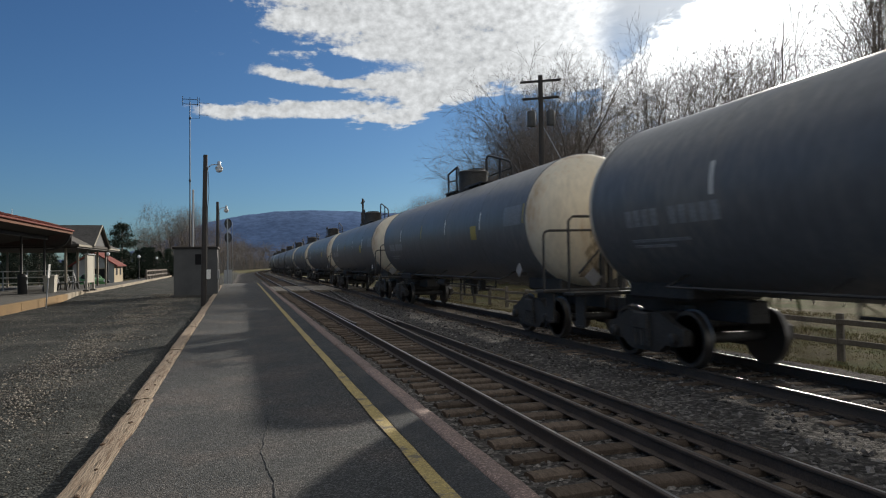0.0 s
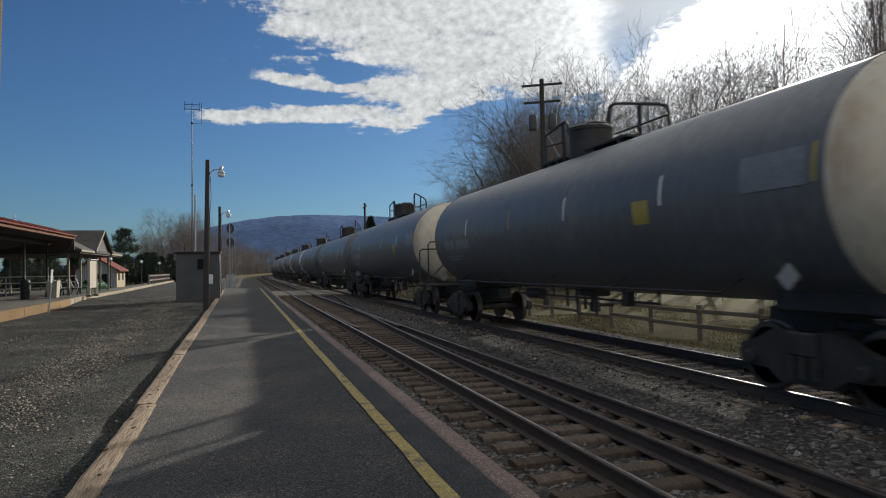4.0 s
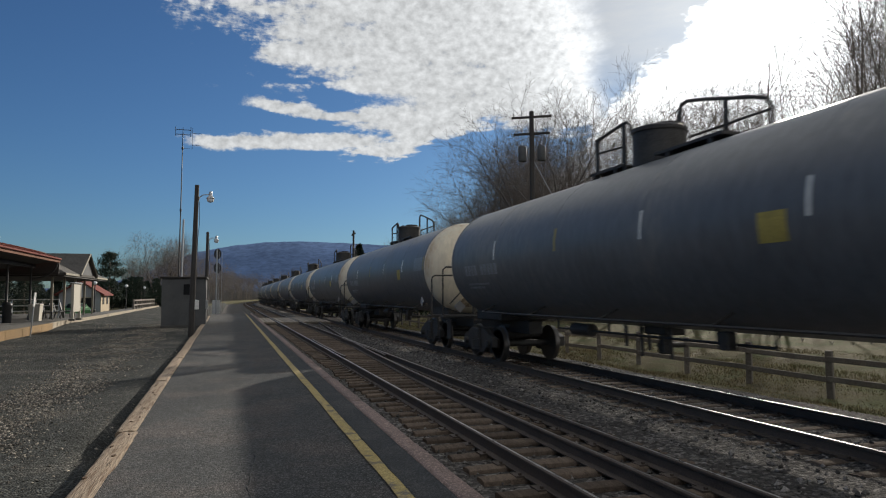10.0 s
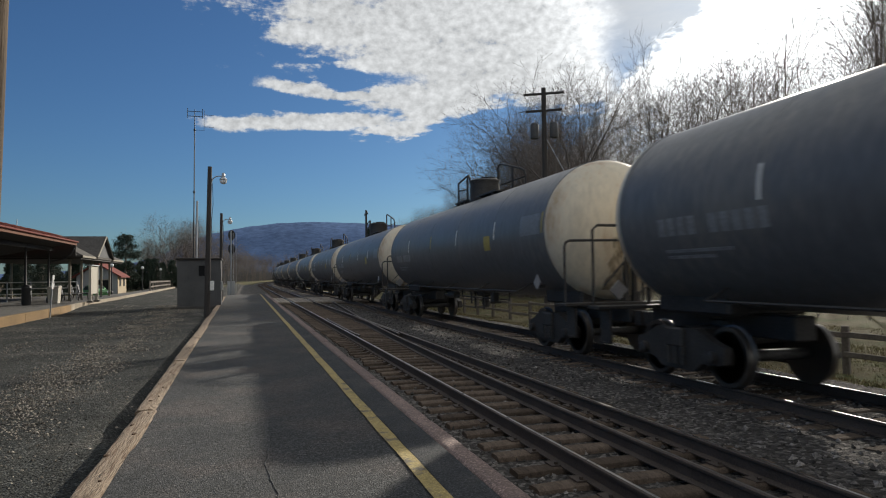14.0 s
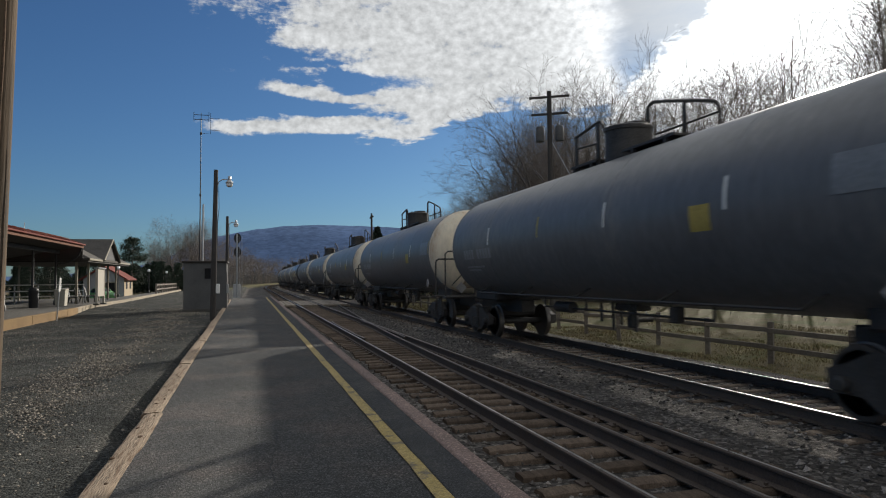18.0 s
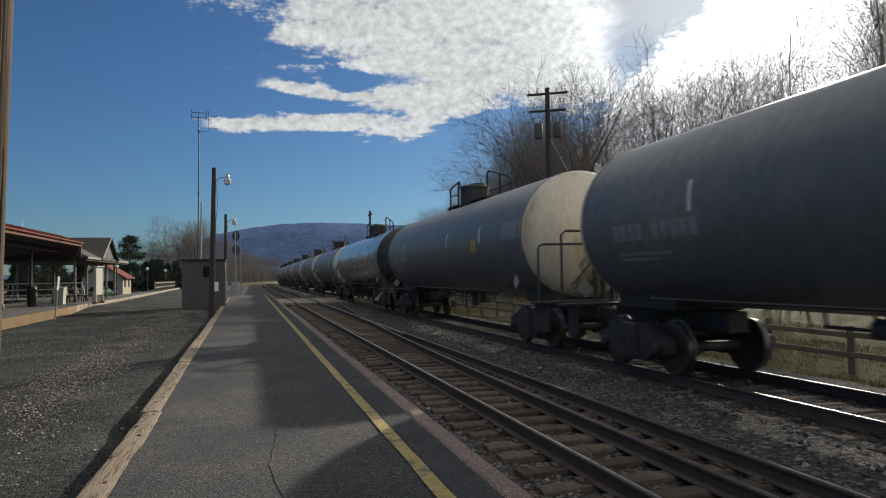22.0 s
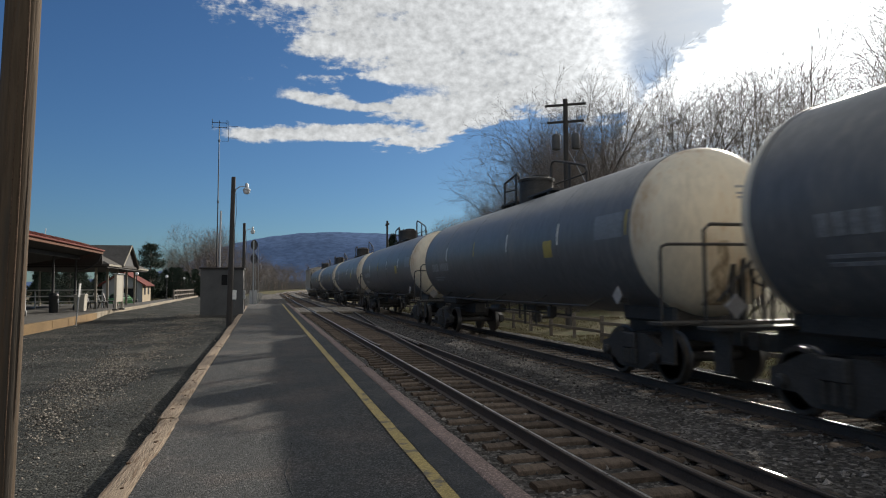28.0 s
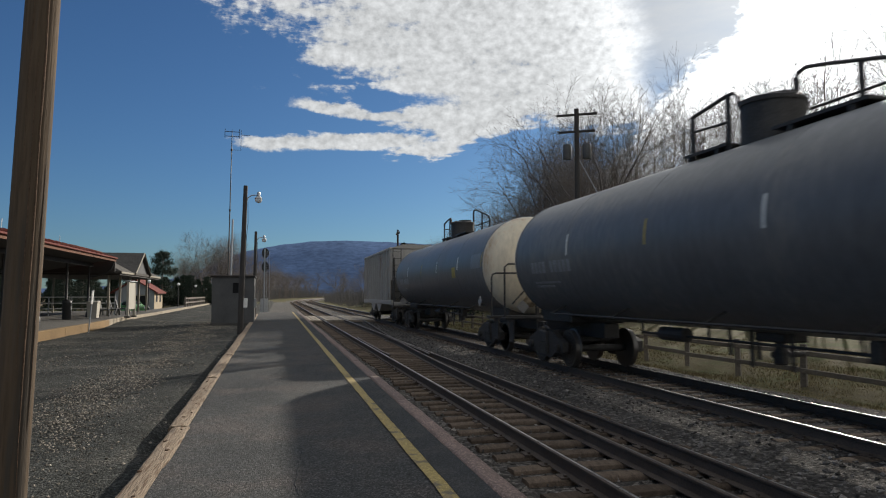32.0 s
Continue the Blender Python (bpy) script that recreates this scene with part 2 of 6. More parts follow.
M["far_field"] = material("dull winter land", (0.13, 0.105, 0.07), 0.95, vary=0.4, scale=0.03, fine_scale=0.6, bump=0.3, spec=0.05)
M["tie"] = material("creosoted tie wood", (0.125, 0.095, 0.072), 0.9, vary=0.4, scale=3, fine_scale=20, bump=0.7, stretch=(0.6, 5, 5), per_piece=0.3, spec=0.1)
M["rail_side"] = material("rusted rail", (0.1, 0.078, 0.063), 0.75, metal=0.4, vary=0.3, scale=4, fine_scale=60, bump=0.3)
M["rail_top"] = material("polished rail head", (0.62, 0.6, 0.58), 0.24, metal=1.0, vary=0.1, scale=3, fine_scale=80, bump=0.03, rough_vary=0.06)
M["rail_worn"] = material("worn rail head", (0.5, 0.485, 0.47), 0.32, metal=1.0, vary=0.2, scale=3, fine_scale=60, bump=0.08)
M["rail_dull"] = material("dull rail head", (0.2, 0.18, 0.165), 0.45, metal=0.9, vary=0.25, scale=3, fine_scale=50, bump=0.1)
M["tank"] = material("black tank paint", (0.132, 0.136, 0.142), 0.46, vary=0.16, scale=0.5, fine_scale=7, bump=0.05, stretch=(1, 1, 0.35), second=(0.165, 0.158, 0.148), second_at=0.56, coat=0.06)
M["tank_gloss"] = material("glossy black tank paint", (0.085, 0.09, 0.097), 0.28, vary=0.2, scale=0.5, fine_scale=7, bump=0.03, stretch=(1, 1, 0.35), coat=0.6, rough_vary=0.08, spec=0.6)
M["tank_black"] = material("dull black head paint", (0.03, 0.03, 0.031), 0.6, vary=0.25, scale=0.7, fine_scale=8, bump=0.05)
M["cream"] = material("dirty cream paint", (0.7, 0.62, 0.48), 0.5, vary=0.12, scale=0.9, fine_scale=9, bump=0.05, stretch=(1, 1, 0.35), second=(0.46, 0.33, 0.2), second_at=0.555)
M["stain"] = material("brown spill stain", (0.34, 0.26, 0.17), 0.6, vary=0.4, scale=2.5, fine_scale=14, bump=0.05, stretch=(1, 1, 0.4), second=(0.5, 0.42, 0.3), second_at=0.5)
M["pale"] = material("dirty pale grey paint", (0.55, 0.54, 0.5), 0.5, vary=0.12, scale=0.9, fine_scale=9, bump=0.05, stretch=(1, 1, 0.35))
M["steel"] = material("grimy dark steel", (0.055, 0.05, 0.046), 0.6, metal=0.3, vary=0.4, scale=3, fine_scale=30, bump=0.25)
M["wheel"] = material("grimy wheel steel", (0.05, 0.042, 0.036), 0.6, metal=0.4, vary=0.3, scale=4, fine_scale=40, bump=0.15)
M["tread"] = material("worn tread", (0.14, 0.13, 0.12), 0.4, metal=0.8, vary=0.1, scale=4, fine_scale=60, bump=0.02, rough_vary=0.05)
M["white"] = material("white marking", (0.78, 0.77, 0.73), 0.5, vary=0.12, scale=4, fine_scale=30, bump=0.05)
M["stencil"] = material("faded stencil", (0.26, 0.265, 0.27), 0.55, vary=0.3, scale=5, fine_scale=25, bump=0.0)
M["placard"] = material("weathered white placard", (0.36, 0.34, 0.33), 0.6, vary=0.15, scale=5, fine_scale=30, bump=0.0)
M["panel"] = material("grey decal", (0.21, 0.222, 0.235), 0.5, vary=0.2, scale=3, fine_scale=20, bump=0.0)
M["yellow_decal"] = material("yellow decal", (0.42, 0.32, 0.075), 0.5, vary=0.2, scale=4, fine_scale=25, bump=0.0)
M["hopper"] = material("weathered grey hopper paint", (0.36, 0.34, 0.31), 0.6, vary=0.12, scale=0.8, fine_scale=8, bump=0.1, stretch=(1, 1, 0.3), second=(0.2, 0.14, 0.1), second_at=0.62)
M["pole"] = material("weathered pole wood", (0.115, 0.082, 0.054), 0.9, vary=0.25, scale=1.4, fine_scale=8, bump=0.5, stretch=(6, 6, 0.3), second=(0.062, 0.052, 0.042), second_at=0.52, bump_dist=0.02, spec=0.2)
M["dark_pole"] = material("dark creosoted pole", (0.05, 0.044, 0.04), 0.85, vary=0.35, scale=3, fine_scale=20, bump=0.5, stretch=(5, 5, 0.35))
M["galv"] = material("galvanised metal", (0.4, 0.41, 0.42), 0.45, metal=0.8, vary=0.15, scale=4, fine_scale=40, bump=0.05)
M["lamp_glass"] = material("frosted lamp glass", (0.75, 0.77, 0.78), 0.3, vary=0.05, scale=4, fine_scale=40, bump=0.0)
M["shed"] = material("grey-brown shed paint", (0.108, 0.108, 0.108), 0.7, vary=0.2, scale=1.2, fine_scale=20, bump=0.2, spec=0.12)
# shed roof boards; under the canopy and shelter this near-black paints in shade
M["dark_board"] = material("dark boards and painted shade", (0.035, 0.03, 0.026), 0.8, vary=0.3, scale=2, fine_scale=20, bump=0.3, stretch=(4, 0.5, 4))
M["dark"] = material("dark opening", (0.012, 0.012, 0.013), 0.7, vary=0.2, scale=3, fine_scale=20, bump=0.0, spec=0.15)
M["red_roof"] = material("rust-red metal roof", (0.15, 0.04, 0.03), 0.75, vary=0.25, scale=1.0, fine_scale=14, bump=0.15, second=(0.2, 0.1, 0.07), second_at=0.6, spec=0.12)
M["fascia"] = material("brown painted fascia", (0.15, 0.075, 0.05), 0.8, vary=0.2, scale=1.5, fine_scale=20, bump=0.1, spec=0.12)
M["shingle"] = material("grey-brown shingles", (0.095, 0.088, 0.08), 0.9, vary=0.3, scale=1.5, fine_scale=8, bump=0.5, stretch=(1, 1, 3), spec=0.12)
M["cream_wood"] = material("cream painted wood", (0.27, 0.245, 0.195), 0.6, vary=0.15, scale=2, fine_scale=25, bump=0.1, spec=0.12)
M["white_wall"] = material("white painted wall", (0.27, 0.272, 0.28), 0.75, vary=0.1, scale=1, fine_scale=20, bump=0.15, spec=0.12)
M["cream_wall"] = material("off-white board", (0.42, 0.39, 0.33), 0.7, vary=0.1, scale=2, fine_scale=20, bump=0.05, spec=0.2)
M["tan_wall"] = material("tan painted wall", (0.32, 0.25, 0.155), 0.75, vary=0.12, scale=1, fine_scale=20, bump=0.15)
M["concrete"] = material("pale concrete", (0.108, 0.102, 0.093), 0.9, vary=0.22, scale=0.8, fine_scale=25, bump=0.3, per_piece=0.08, spec=0.2, speck=40, speck_gain=0.3)
M["ochre"] = material("ochre painted kerb", (0.215, 0.14, 0.068), 0.85, vary=0.2, scale=1.4, fine_scale=25, bump=0.3, per_piece=0.08, spec=0.2)
M["pale_kerb"] = material("pale kerb concrete", (0.3, 0.255, 0.195), 0.88, vary=0.25, scale=1.2, fine_scale=22, bump=0.3, per_piece=0.15, spec=0.2)
M["black_metal"] = material("black painted metal", (0.02, 0.02, 0.021), 0.5, vary=0.2, scale=4, fine_scale=30, bump=0.05)
M["plank"] = material("crossing plank", (0.3, 0.25, 0.19), 0.85, vary=0.3, scale=2, fine_scale=15, bump=0.4, stretch=(5, 0.6, 5), per_piece=0.15)
M["fence"] = material("grey fence wood", (0.17, 0.145, 0.12), 0.9, vary=0.3, scale=2, fine_scale=20, bump=0.4, per_piece=0.15)
M["bark"] = material("grey bark", (0.2, 0.165, 0.135), 0.95, vary=0.35, scale=2, fine_scale=14, bump=0.8, stretch=(3, 3, 0.5), per_piece=0.2)
M["twig"] = material("bare twigs", (0.18, 0.155, 0.135), 0.9, vary=0.25, scale=0.6, fine_scale=5, bump=0.0, per_piece=0.2, spec=0.2)
M["needle"] = material("dark evergreen needles", (0.022, 0.038, 0.022), 0.8, vary=0.4, scale=1.2, fine_scale=9, bump=0.0, per_piece=0.2)
M["green_car"] = material("pale green car paint", (0.13, 0.3, 0.12), 0.25, vary=0.08, scale=2, fine_scale=20, bump=0.0, coat=0.6)
M["rubber"] = material("black rubber", (0.02, 0.02, 0.02), 0.85, vary=0.2, scale=4, fine_scale=30, bump=0.1)
M["glass"] = material("tinted glass", (0.02, 0.025, 0.03), 0.06, vary=0.05, scale=2, fine_scale=20, bump=0.0, coat=0.3, rough_vary=0.02)
# blue of distant haze is mixed into the woods' base colour
M["hill"] = material("haze-blue wooded ridge", (0.082, 0.125, 0.225), 1.0, vary=0.25, scale=0.006, fine_scale=0.06, bump=0.0, spec=0.0)
M["far_wood"] = material("far bare wood", (0.13, 0.12, 0.112), 0.95, vary=0.3, scale=0.1, fine_scale=1, bump=0.0)

# ---- geometry helpers ----


class Geo:
    """Collects vertices and faces of one mesh."""

    def __init__(self):
        self.v, self.f, self.mi = [], [], []

    def add(self, verts, faces, m=None, mi=0):
        k = len(self.v)
        if m is not None:
            verts = [m @ Vector(p) for p in verts]
        self.v.extend(tuple(p) for p in verts)
        self.f.extend(tuple(i + k for i in f) for f in faces)
        self.mi.extend([mi] * len(faces))
        return self

    def box(self, x0, x1, y0, y1, z0, z1, b=0.0, m=None, mi=0):
        """A box with chamfered edges of width b."""
        if b <= 0:
            v = [(x, y, z) for x in (x0, x1) for y in (y0, y1) for z in (z0, z1)]
            f = [(0, 1, 3, 2), (4, 6, 7, 5), (0, 4, 5, 1), (2, 3, 7, 6), (0, 2, 6, 4), (1, 5, 7, 3)]
            return self.add(v, f, m, mi)
        bm = bmesh.new()
        bmesh.ops.create_cube(bm, size=1.0)
        for p in bm.verts:
            p.co = Vector(((x0 + x1) / 2 + p.co.x * (x1 - x0), (y0 + y1) / 2 + p.co.y * (y1 - y0), (z0 + z1) / 2 + p.co.z * (z1 - z0)))
        bmesh.ops.bevel(bm, geom=bm.edges[:], offset=b, segments=1, affect="EDGES")
        bm.verts.index_update()
        v, f = [tuple(p.co) for p in bm.verts], [tuple(p.index for p in q.verts) for q in bm.faces]
        bm.free()
        return self.add(v, f, m, mi)

    def tube(self, pts, radii, n=8, caps=True, m=None, mi=0):
        """A tube through pts; radii is one number or one for each point."""
        pts = [Vector(p) for p in pts]
        if isinstance(radii, (int, float)):
            radii = [radii] * len(pts)
        v, f = [], []
        prev = None
        for i, p in enumerate(pts):
            d = (pts[min(i + 1, len(pts) - 1)] - pts[max(i - 1, 0)]).normalized()
            if prev is None:
                a = d.cross(Vector((0, 0, 1)) if abs(d.z) < 0.9 else Vector((1, 0, 0))).normalized()
            else:
                a = (prev - d * prev.dot(d)).normalized()
            prev, c = a, d.cross(a)
            for j in range(n):
                t = 2 * math.pi * j / n
                v.append(p + (a * math.cos(t) + c * math.sin(t)) * radii[i])
        for i in range(len(pts) - 1):
            for j in range(n):
                k = (j + 1) % n
                f.append((i * n + j, i * n + k, (i + 1) * n + k, (i + 1) * n + j))
        if caps:
            f.append(tuple(range(n - 1, -1, -1)))
            f.append(tuple((len(pts) - 1) * n + j for j in range(n)))
        return self.add(v, f, m, mi)

    def lathe(self, profile, n=24, m=None, mi=0, closed=True):
        """Turns a profile of (radius, height) round z."""
        v, f = [], []
        for r, h in profile:
            for j in range(n):
                t = 2 * math.pi * j / n
                v.append((r * math.cos(t), r * math.sin(t), h))
        for i in range(len(profile) - 1):
            for j in range(n):
                k = (j + 1) % n
                f.append((i * n + j, i * n + k, (i + 1) * n + k, (i + 1) * n + j))
        if closed:
            f.append(tuple(range(n - 1, -1, -1)))
            f.append(tuple((len(profile) - 1) * n + j for j in range(n)))
        return self.add(v, f, m, mi)

    def prism(self, poly, a, b, axis="x", m=None, mi=0):
        """A polygon in the two other axes, drawn out from a to b along axis."""
        def place(p, t):
            return {"x": (t, p[0], p[1]), "y": (p[0], t, p[1]), "z": (p[0], p[1], t)}[axis]
        n = len(poly)
        v = [place(p, a) for p in poly] + [place(p, b) for p in poly]
        f = [tuple(range(n - 1, -1, -1)), tuple(range(n, 2 * n))]
        f += [(i, (i + 1) % n, n + (i + 1) % n, n + i) for i in range(n)]
        return self.add(v, f, m, mi)

    def mesh(self, name, mats, smooth=None):
        me = bpy.data.meshes.new(name)
        me.from_pydata(self.v, [], self.f)
        for q in mats if isinstance(mats, (list, tuple)) else [mats]:
            me.materials.append(q)
        if any(self.mi):
            me.polygons.foreach_set("material_index", self.mi)
        if smooth:
            me.polygons.foreach_set("use_smooth", [True] * len(me.polygons))
            me.set_sharp_from_angle(angle=radians(smooth))
        me.update()
        return me


def part(name, geo, mats, parent=None, label="", smooth=None, at=None):
    """Links one mesh object, under parent where one is given."""
    me = geo.mesh(name, mats, smooth) if isinstance(geo, Geo) else geo
    ob = new(name, me)
    if parent is not None:
        ob.parent = parent
    if at is not None:
        ob.matrix_basis = at
    if label:
        ob["label"] = label
    return ob


def thing(name, label, category, group="", kind="", at=None):
    ob = new(name)
    if at is not None:
        ob.matrix_basis = at
    return tagged(ob, label, category, group, kind)


def fix_normals(me):
    bm = bmesh.new()
    bm.from_mesh(me)
    bmesh.ops.recalc_face_normals(bm, faces=bm.faces)
    bm.to_mesh(me)
    bm.free()
    return me


BEND_Y, BEND_R = 150.0, 1100.0


def bend(y):
    """Sideways shift of the tracks where they curve away."""
    return 0.0 if y < BEND_Y else (y - BEND_Y) ** 2 / (2 * BEND_R)


def track_pose(x, y, z=RAIL_Z):
    h = math.degrees(math.atan((y - BEND_Y) / BEND_R)) if y > BEND_Y else 0.0
    return pose(x + bend(y), y, z, 0, 0, -h)


def bumpy(x, y, s, a, seed=0.0):
    return a * noise.noise(Vector((x * s + seed, y * s, seed * 1.7)))


# ---- ground ----
TRACKS = (3.80, 7.72)


def ground_z(x, y):
    xr = x - bend(y)
    if xr < -1.12 - max(0.0, 0.0112 * (min(y, 63.0) - 5.2)):
        z = -0.14 + bumpy(x, y, 0.5, 0.03) + bumpy(x, y, 2.2, 0.012, 3)
        if y > 36 and xr > -11.5:      # the lot rises to the far kerb
            z += 0.17 * min(1.0, (y - 36) / 8) * min(1.0, max(0.0, (-6.0 - xr) / 2.5))
        if xr < -9.5:
            z -= min((-9.5 - xr) * 0.02, 0.3)
        return z
    if xr < 2.1 and y < 63:
        return -0.5
    if xr < 9.4:
        return (-0.425 if xr < 4.9 else -0.385) + bumpy(x, y, 1.5, 0.02)
    if xr < 12:
        return -0.40 - 0.32 * (xr - 9.4) / 2.6 + bumpy(x, y, 0.8, 0.04)
    if xr < 17:
        return -0.72 + bumpy(x, y, 0.5, 0.1)
    return -0.72 + min((xr - 17) * 0.05, 2.0) + bumpy(x, y, 0.25, 0.15)


def axis_steps(spans):
    out = []
    for a, b, s in spans:
        k = max(1, round((b - a) / s))
        out += [a + (b - a) * i / k for i in range(k)]
    return out + [spans[-1][1]]


gx = axis_steps(((-2500, -300, 550), (-300, -40, 40), (-40, -11, 3), (-11, -1.15, 0.45), (-1.15, -1.1, 0.05), (-1.1, 2.1, 0.8), (2.1, 9.4, 0.6), (9.4, 20, 0.6), (20, 60, 4), (60, 300, 40), (300, 2500, 550)))
gy = axis_steps(((-400, -30, 60), (-30, -2, 4), (-2, 20, 0.45), (20, 62.9, 1.1), (62.9, 63.1, 0.2), (63.1, 150, 4), (150, 420, 12), (420, 3000, 430)))
g = Geo()
gv = [(x, y, ground_z(x, y)) for y in gy for x in gx]
gf, gm = [], []
nx = len(gx)
for j in range(len(gy) - 1):
    for i in range(nx - 1):
        x, y = (gx[i] + gx[i + 1]) / 2, (gy[j] + gy[j + 1]) / 2
        xr = x - bend(y)
        gf.append((j * nx + i, j * nx + i + 1, (j + 1) * nx + i + 1, (j + 1) * nx + i))
        if abs(x) > 60 or y > 420:
            k = 3
        elif -14 < xr < -1.05 and y < (130 if xr < -4 else 190):
            k = 0
        elif 1.0 < xr < 10.3 or (-1.2 < xr < 1.1 and y < 190):
            k = 1
        else:
            k = 2
        gm.append(k)
g.v, g.f, g.mi = gv, gf, gm
ground = part("ground", g, [M["gravel"], M["ballast"], M["grass"], M["far_field"]], smooth=60)
tagged(ground, "gravel lot, dark ballast bed and dry winter grass", "ground", kind="structure")


def stones(name, mat, count, area, size, label, seed, keep=lambda x, y: True):
    rng = random.Random(seed)
    q = Geo()
    shapes = []
    for _ in range(6):
        c = [Vector((sx * rng.uniform(0.6, 1), sy * rng.uniform(0.6, 1), sz * rng.uniform(0.35, 0.8))) for sx, sy, sz in
             ((1, 0, 0), (0, 1, 0), (-1, 0, 0), (0, -1, 0), (0, 0, 1), (0, 0, -1))]
        shapes.append(c)
    faces = [(0, 1, 4), (1, 2, 4), (2, 3, 4), (3, 0, 4), (1, 0, 5), (2, 1, 5), (3, 2, 5), (0, 3, 5)]
    made = 0
    while made < count:
        u = rng.random() ** 1.6
        x, y = rng.uniform(area[0], area[1]), area[2] + (area[3] - area[2]) * u
        if not keep(x, y):
            continue
        made += 1
        s = rng.uniform(*size) * (0.5 + rng.random())
        m = Matrix.Translation((x, y, ground_z(x, y) + s * 0.2)) @ Euler((rng.uniform(-0.4, 0.4), rng.uniform(-0.4, 0.4), rng.uniform(0, 6.3))).to_matrix().to_4x4() @ Matrix.Diagonal((s, s, s, 1))
        q.add(shapes[made % 6], faces, m)
    return tagged(part(name, q, mat), label, "gravel", kind="stuff")


def windrow(x, y):
    """Stones gather in one long ridge across the lot and thin out round it."""
    c = -2.45 - 0.038 * y + 0.1 * math.sin(y * 0.5)
    d = (x - c) / (0.55 + 0.014 * y)
    p = math.exp(-d * d) * (0.55 + 0.9 * noise.noise(Vector((x * 1.3, y * 0.6, 2))))
    d2 = (x + 5.2 + 0.05 * (y - 14)) / 0.5
    p += 0.35 * math.exp(-d2 * d2) * (0.5 + noise.noise(Vector((x, y * 0.3, 7))))
    p += 0.11 + 0.2 * max(0.0, noise.noise(Vector((x * 0.8, y * 0.35, 5))))
    return noise.noise(Vector((x * 911.3, y * 733.7, 1.5))) * 0.6 + 0.5 < p


stones("lot_gravel", M["stone"], 46000, (-8.2, -1.35, -2.0, 45), (0.007, 0.021), "pale gravel stones gathered in a ridge across the lot", 5, windrow)
stones("ballast_stones", M["ballast_stone"], 11000, (2.0, 9.6, -2.0, 45), (0.025, 0.045), "dark crushed ballast stones between the ties", 6)

# ---- platform ----


def drift(y):
    """The edge along the track stays almost parallel to it."""
    return -0.0012 * max(0.0, y - 8.0)


def taper(y):
    """The timbered edge draws in with distance."""
    return -0.0112 * max(0.0, y - 5.2)


platform = thing("platform", "worn low asphalt railway platform beside the track", "platform", kind="structure")
g = Geo()
ys = axis_steps(((-8, 0, 2), (0, 25, 0.5), (25, 62.5, 1.5)))
xs = axis_steps(((0.0, 1.0, 0.11),))
v = [(-1.0 + taper(y) + u * (2.67 + drift(y) - taper(y)), y, bumpy(u * 2.7, y, 0.9, 0.008) - (0.004 if u < 0.02 else 0)) for y in ys for u in xs]
n = len(xs)
f = [(j * n + i, j * n + i + 1, (j + 1) * n + i + 1, (j + 1) * n + i) for j in range(len(ys) - 1) for i in range(n - 1)]
g.add(v, f)
g.prism([(-1.0, -8), (1.67, -8), (1.67, 8), (1.67 + drift(62.5), 62.5), (-1.0 + taper(62.5), 62.5), (-1.0, 5.2)], -0.5, -0.03, "z")
tagged(part("slab", g, M["asphalt"], platform, "grey-brown worn asphalt", smooth=50))
# a long crack with lifted lips
g = Geo()
pts = [(0.2 + bumpy(0, i * 0.09, 1.0, 0.09, 11) + bumpy(0, i * 0.09, 6, 0.03, 12), 3.2 + i * 0.09, 0.002 + 0.003 * noise.noise(Vector((i * 0.9, 1, 1)))) for i in range(44)]
g.tube(pts, [0.003 + 0.011 * abs(noise.noise(Vector((i * 0.6, 3, 1)))) for i in range(44)], n=5)
part("crack", g, M["patch"], platform, "tar-filled crack")
g = Geo()
v = []
for y in ys:
    v += [(1.362 + drift(y) + bumpy(3, y, 2.1, 0.012, 4), y, 0.0125), (1.668 + drift(y), y, 0.0125)]
g.add(v, [(2 * i, 2 * i + 1, 2 * i + 3, 2 * i + 2) for i in range(len(ys) - 1)])
part("edge_strip", g, M["patch"], platform, "darker asphalt strip beside the kerb")
g = Geo()
k = 160
edge = lambda x, s: [(x + drift(-8 + 70.0 * i / k) + bumpy(s, i * 0.44, 1.1, 0.011, s) + bumpy(s, i * 0.44, 6, 0.008, s), -8 + 70.0 * i / k, 0.0135) for i in range(k + 1)]
g.add(edge(1.23, 2) + edge(1.355, 9), [(i, k + 1 + i, k + 2 + i, i + 1) for i in range(k)])
part("safety_line", g, M["yellow"], platform, "worn yellow painted safety line")


def worn_beam(length, w, h, wear, seed, step=0.16):
    """A long beam with uneven, rounded faces."""
    q = Geo()
    prof = [(-w / 2, -h), (-w / 2, -0.035), (-w / 2 + 0.012, -0.012), (-w / 2 + 0.035, 0), (-w / 6, 0.003), (w / 6, 0.002), (w / 2 - 0.035, 0), (w / 2 - 0.01, -0.014), (w / 2, -0.04), (w / 2, -h)]
    k = max(2, int(length / step))
    v, f = [], []
    for i in range(k + 1):
        y = length * i / k
        for j, (x, z) in enumerate(prof):
            e = 1.0 if 0 < i < k else 1.6
            v.append((x + wear * noise.noise(Vector((j * 0.8 + seed, y * 2.1, seed))) * e, y, z + (wear * 0.8 * noise.noise(Vector((j * 0.9, y * 2.7, seed + 5))) if 0 < j < len(prof) - 1 else 0) - (0.01 if i in (0, k) and j else 0)))
    m = len(prof)
    for i in range(k):
        for j in range(m - 1):
            f.append((i * m + j, (i + 1) * m + j, (i + 1) * m + j + 1, i * m + j + 1))
    f.append(tuple(range(m)))
    f.append(tuple(k * m + j for j in range(m - 1, -1, -1)))
    q.add(v, f)
    return q


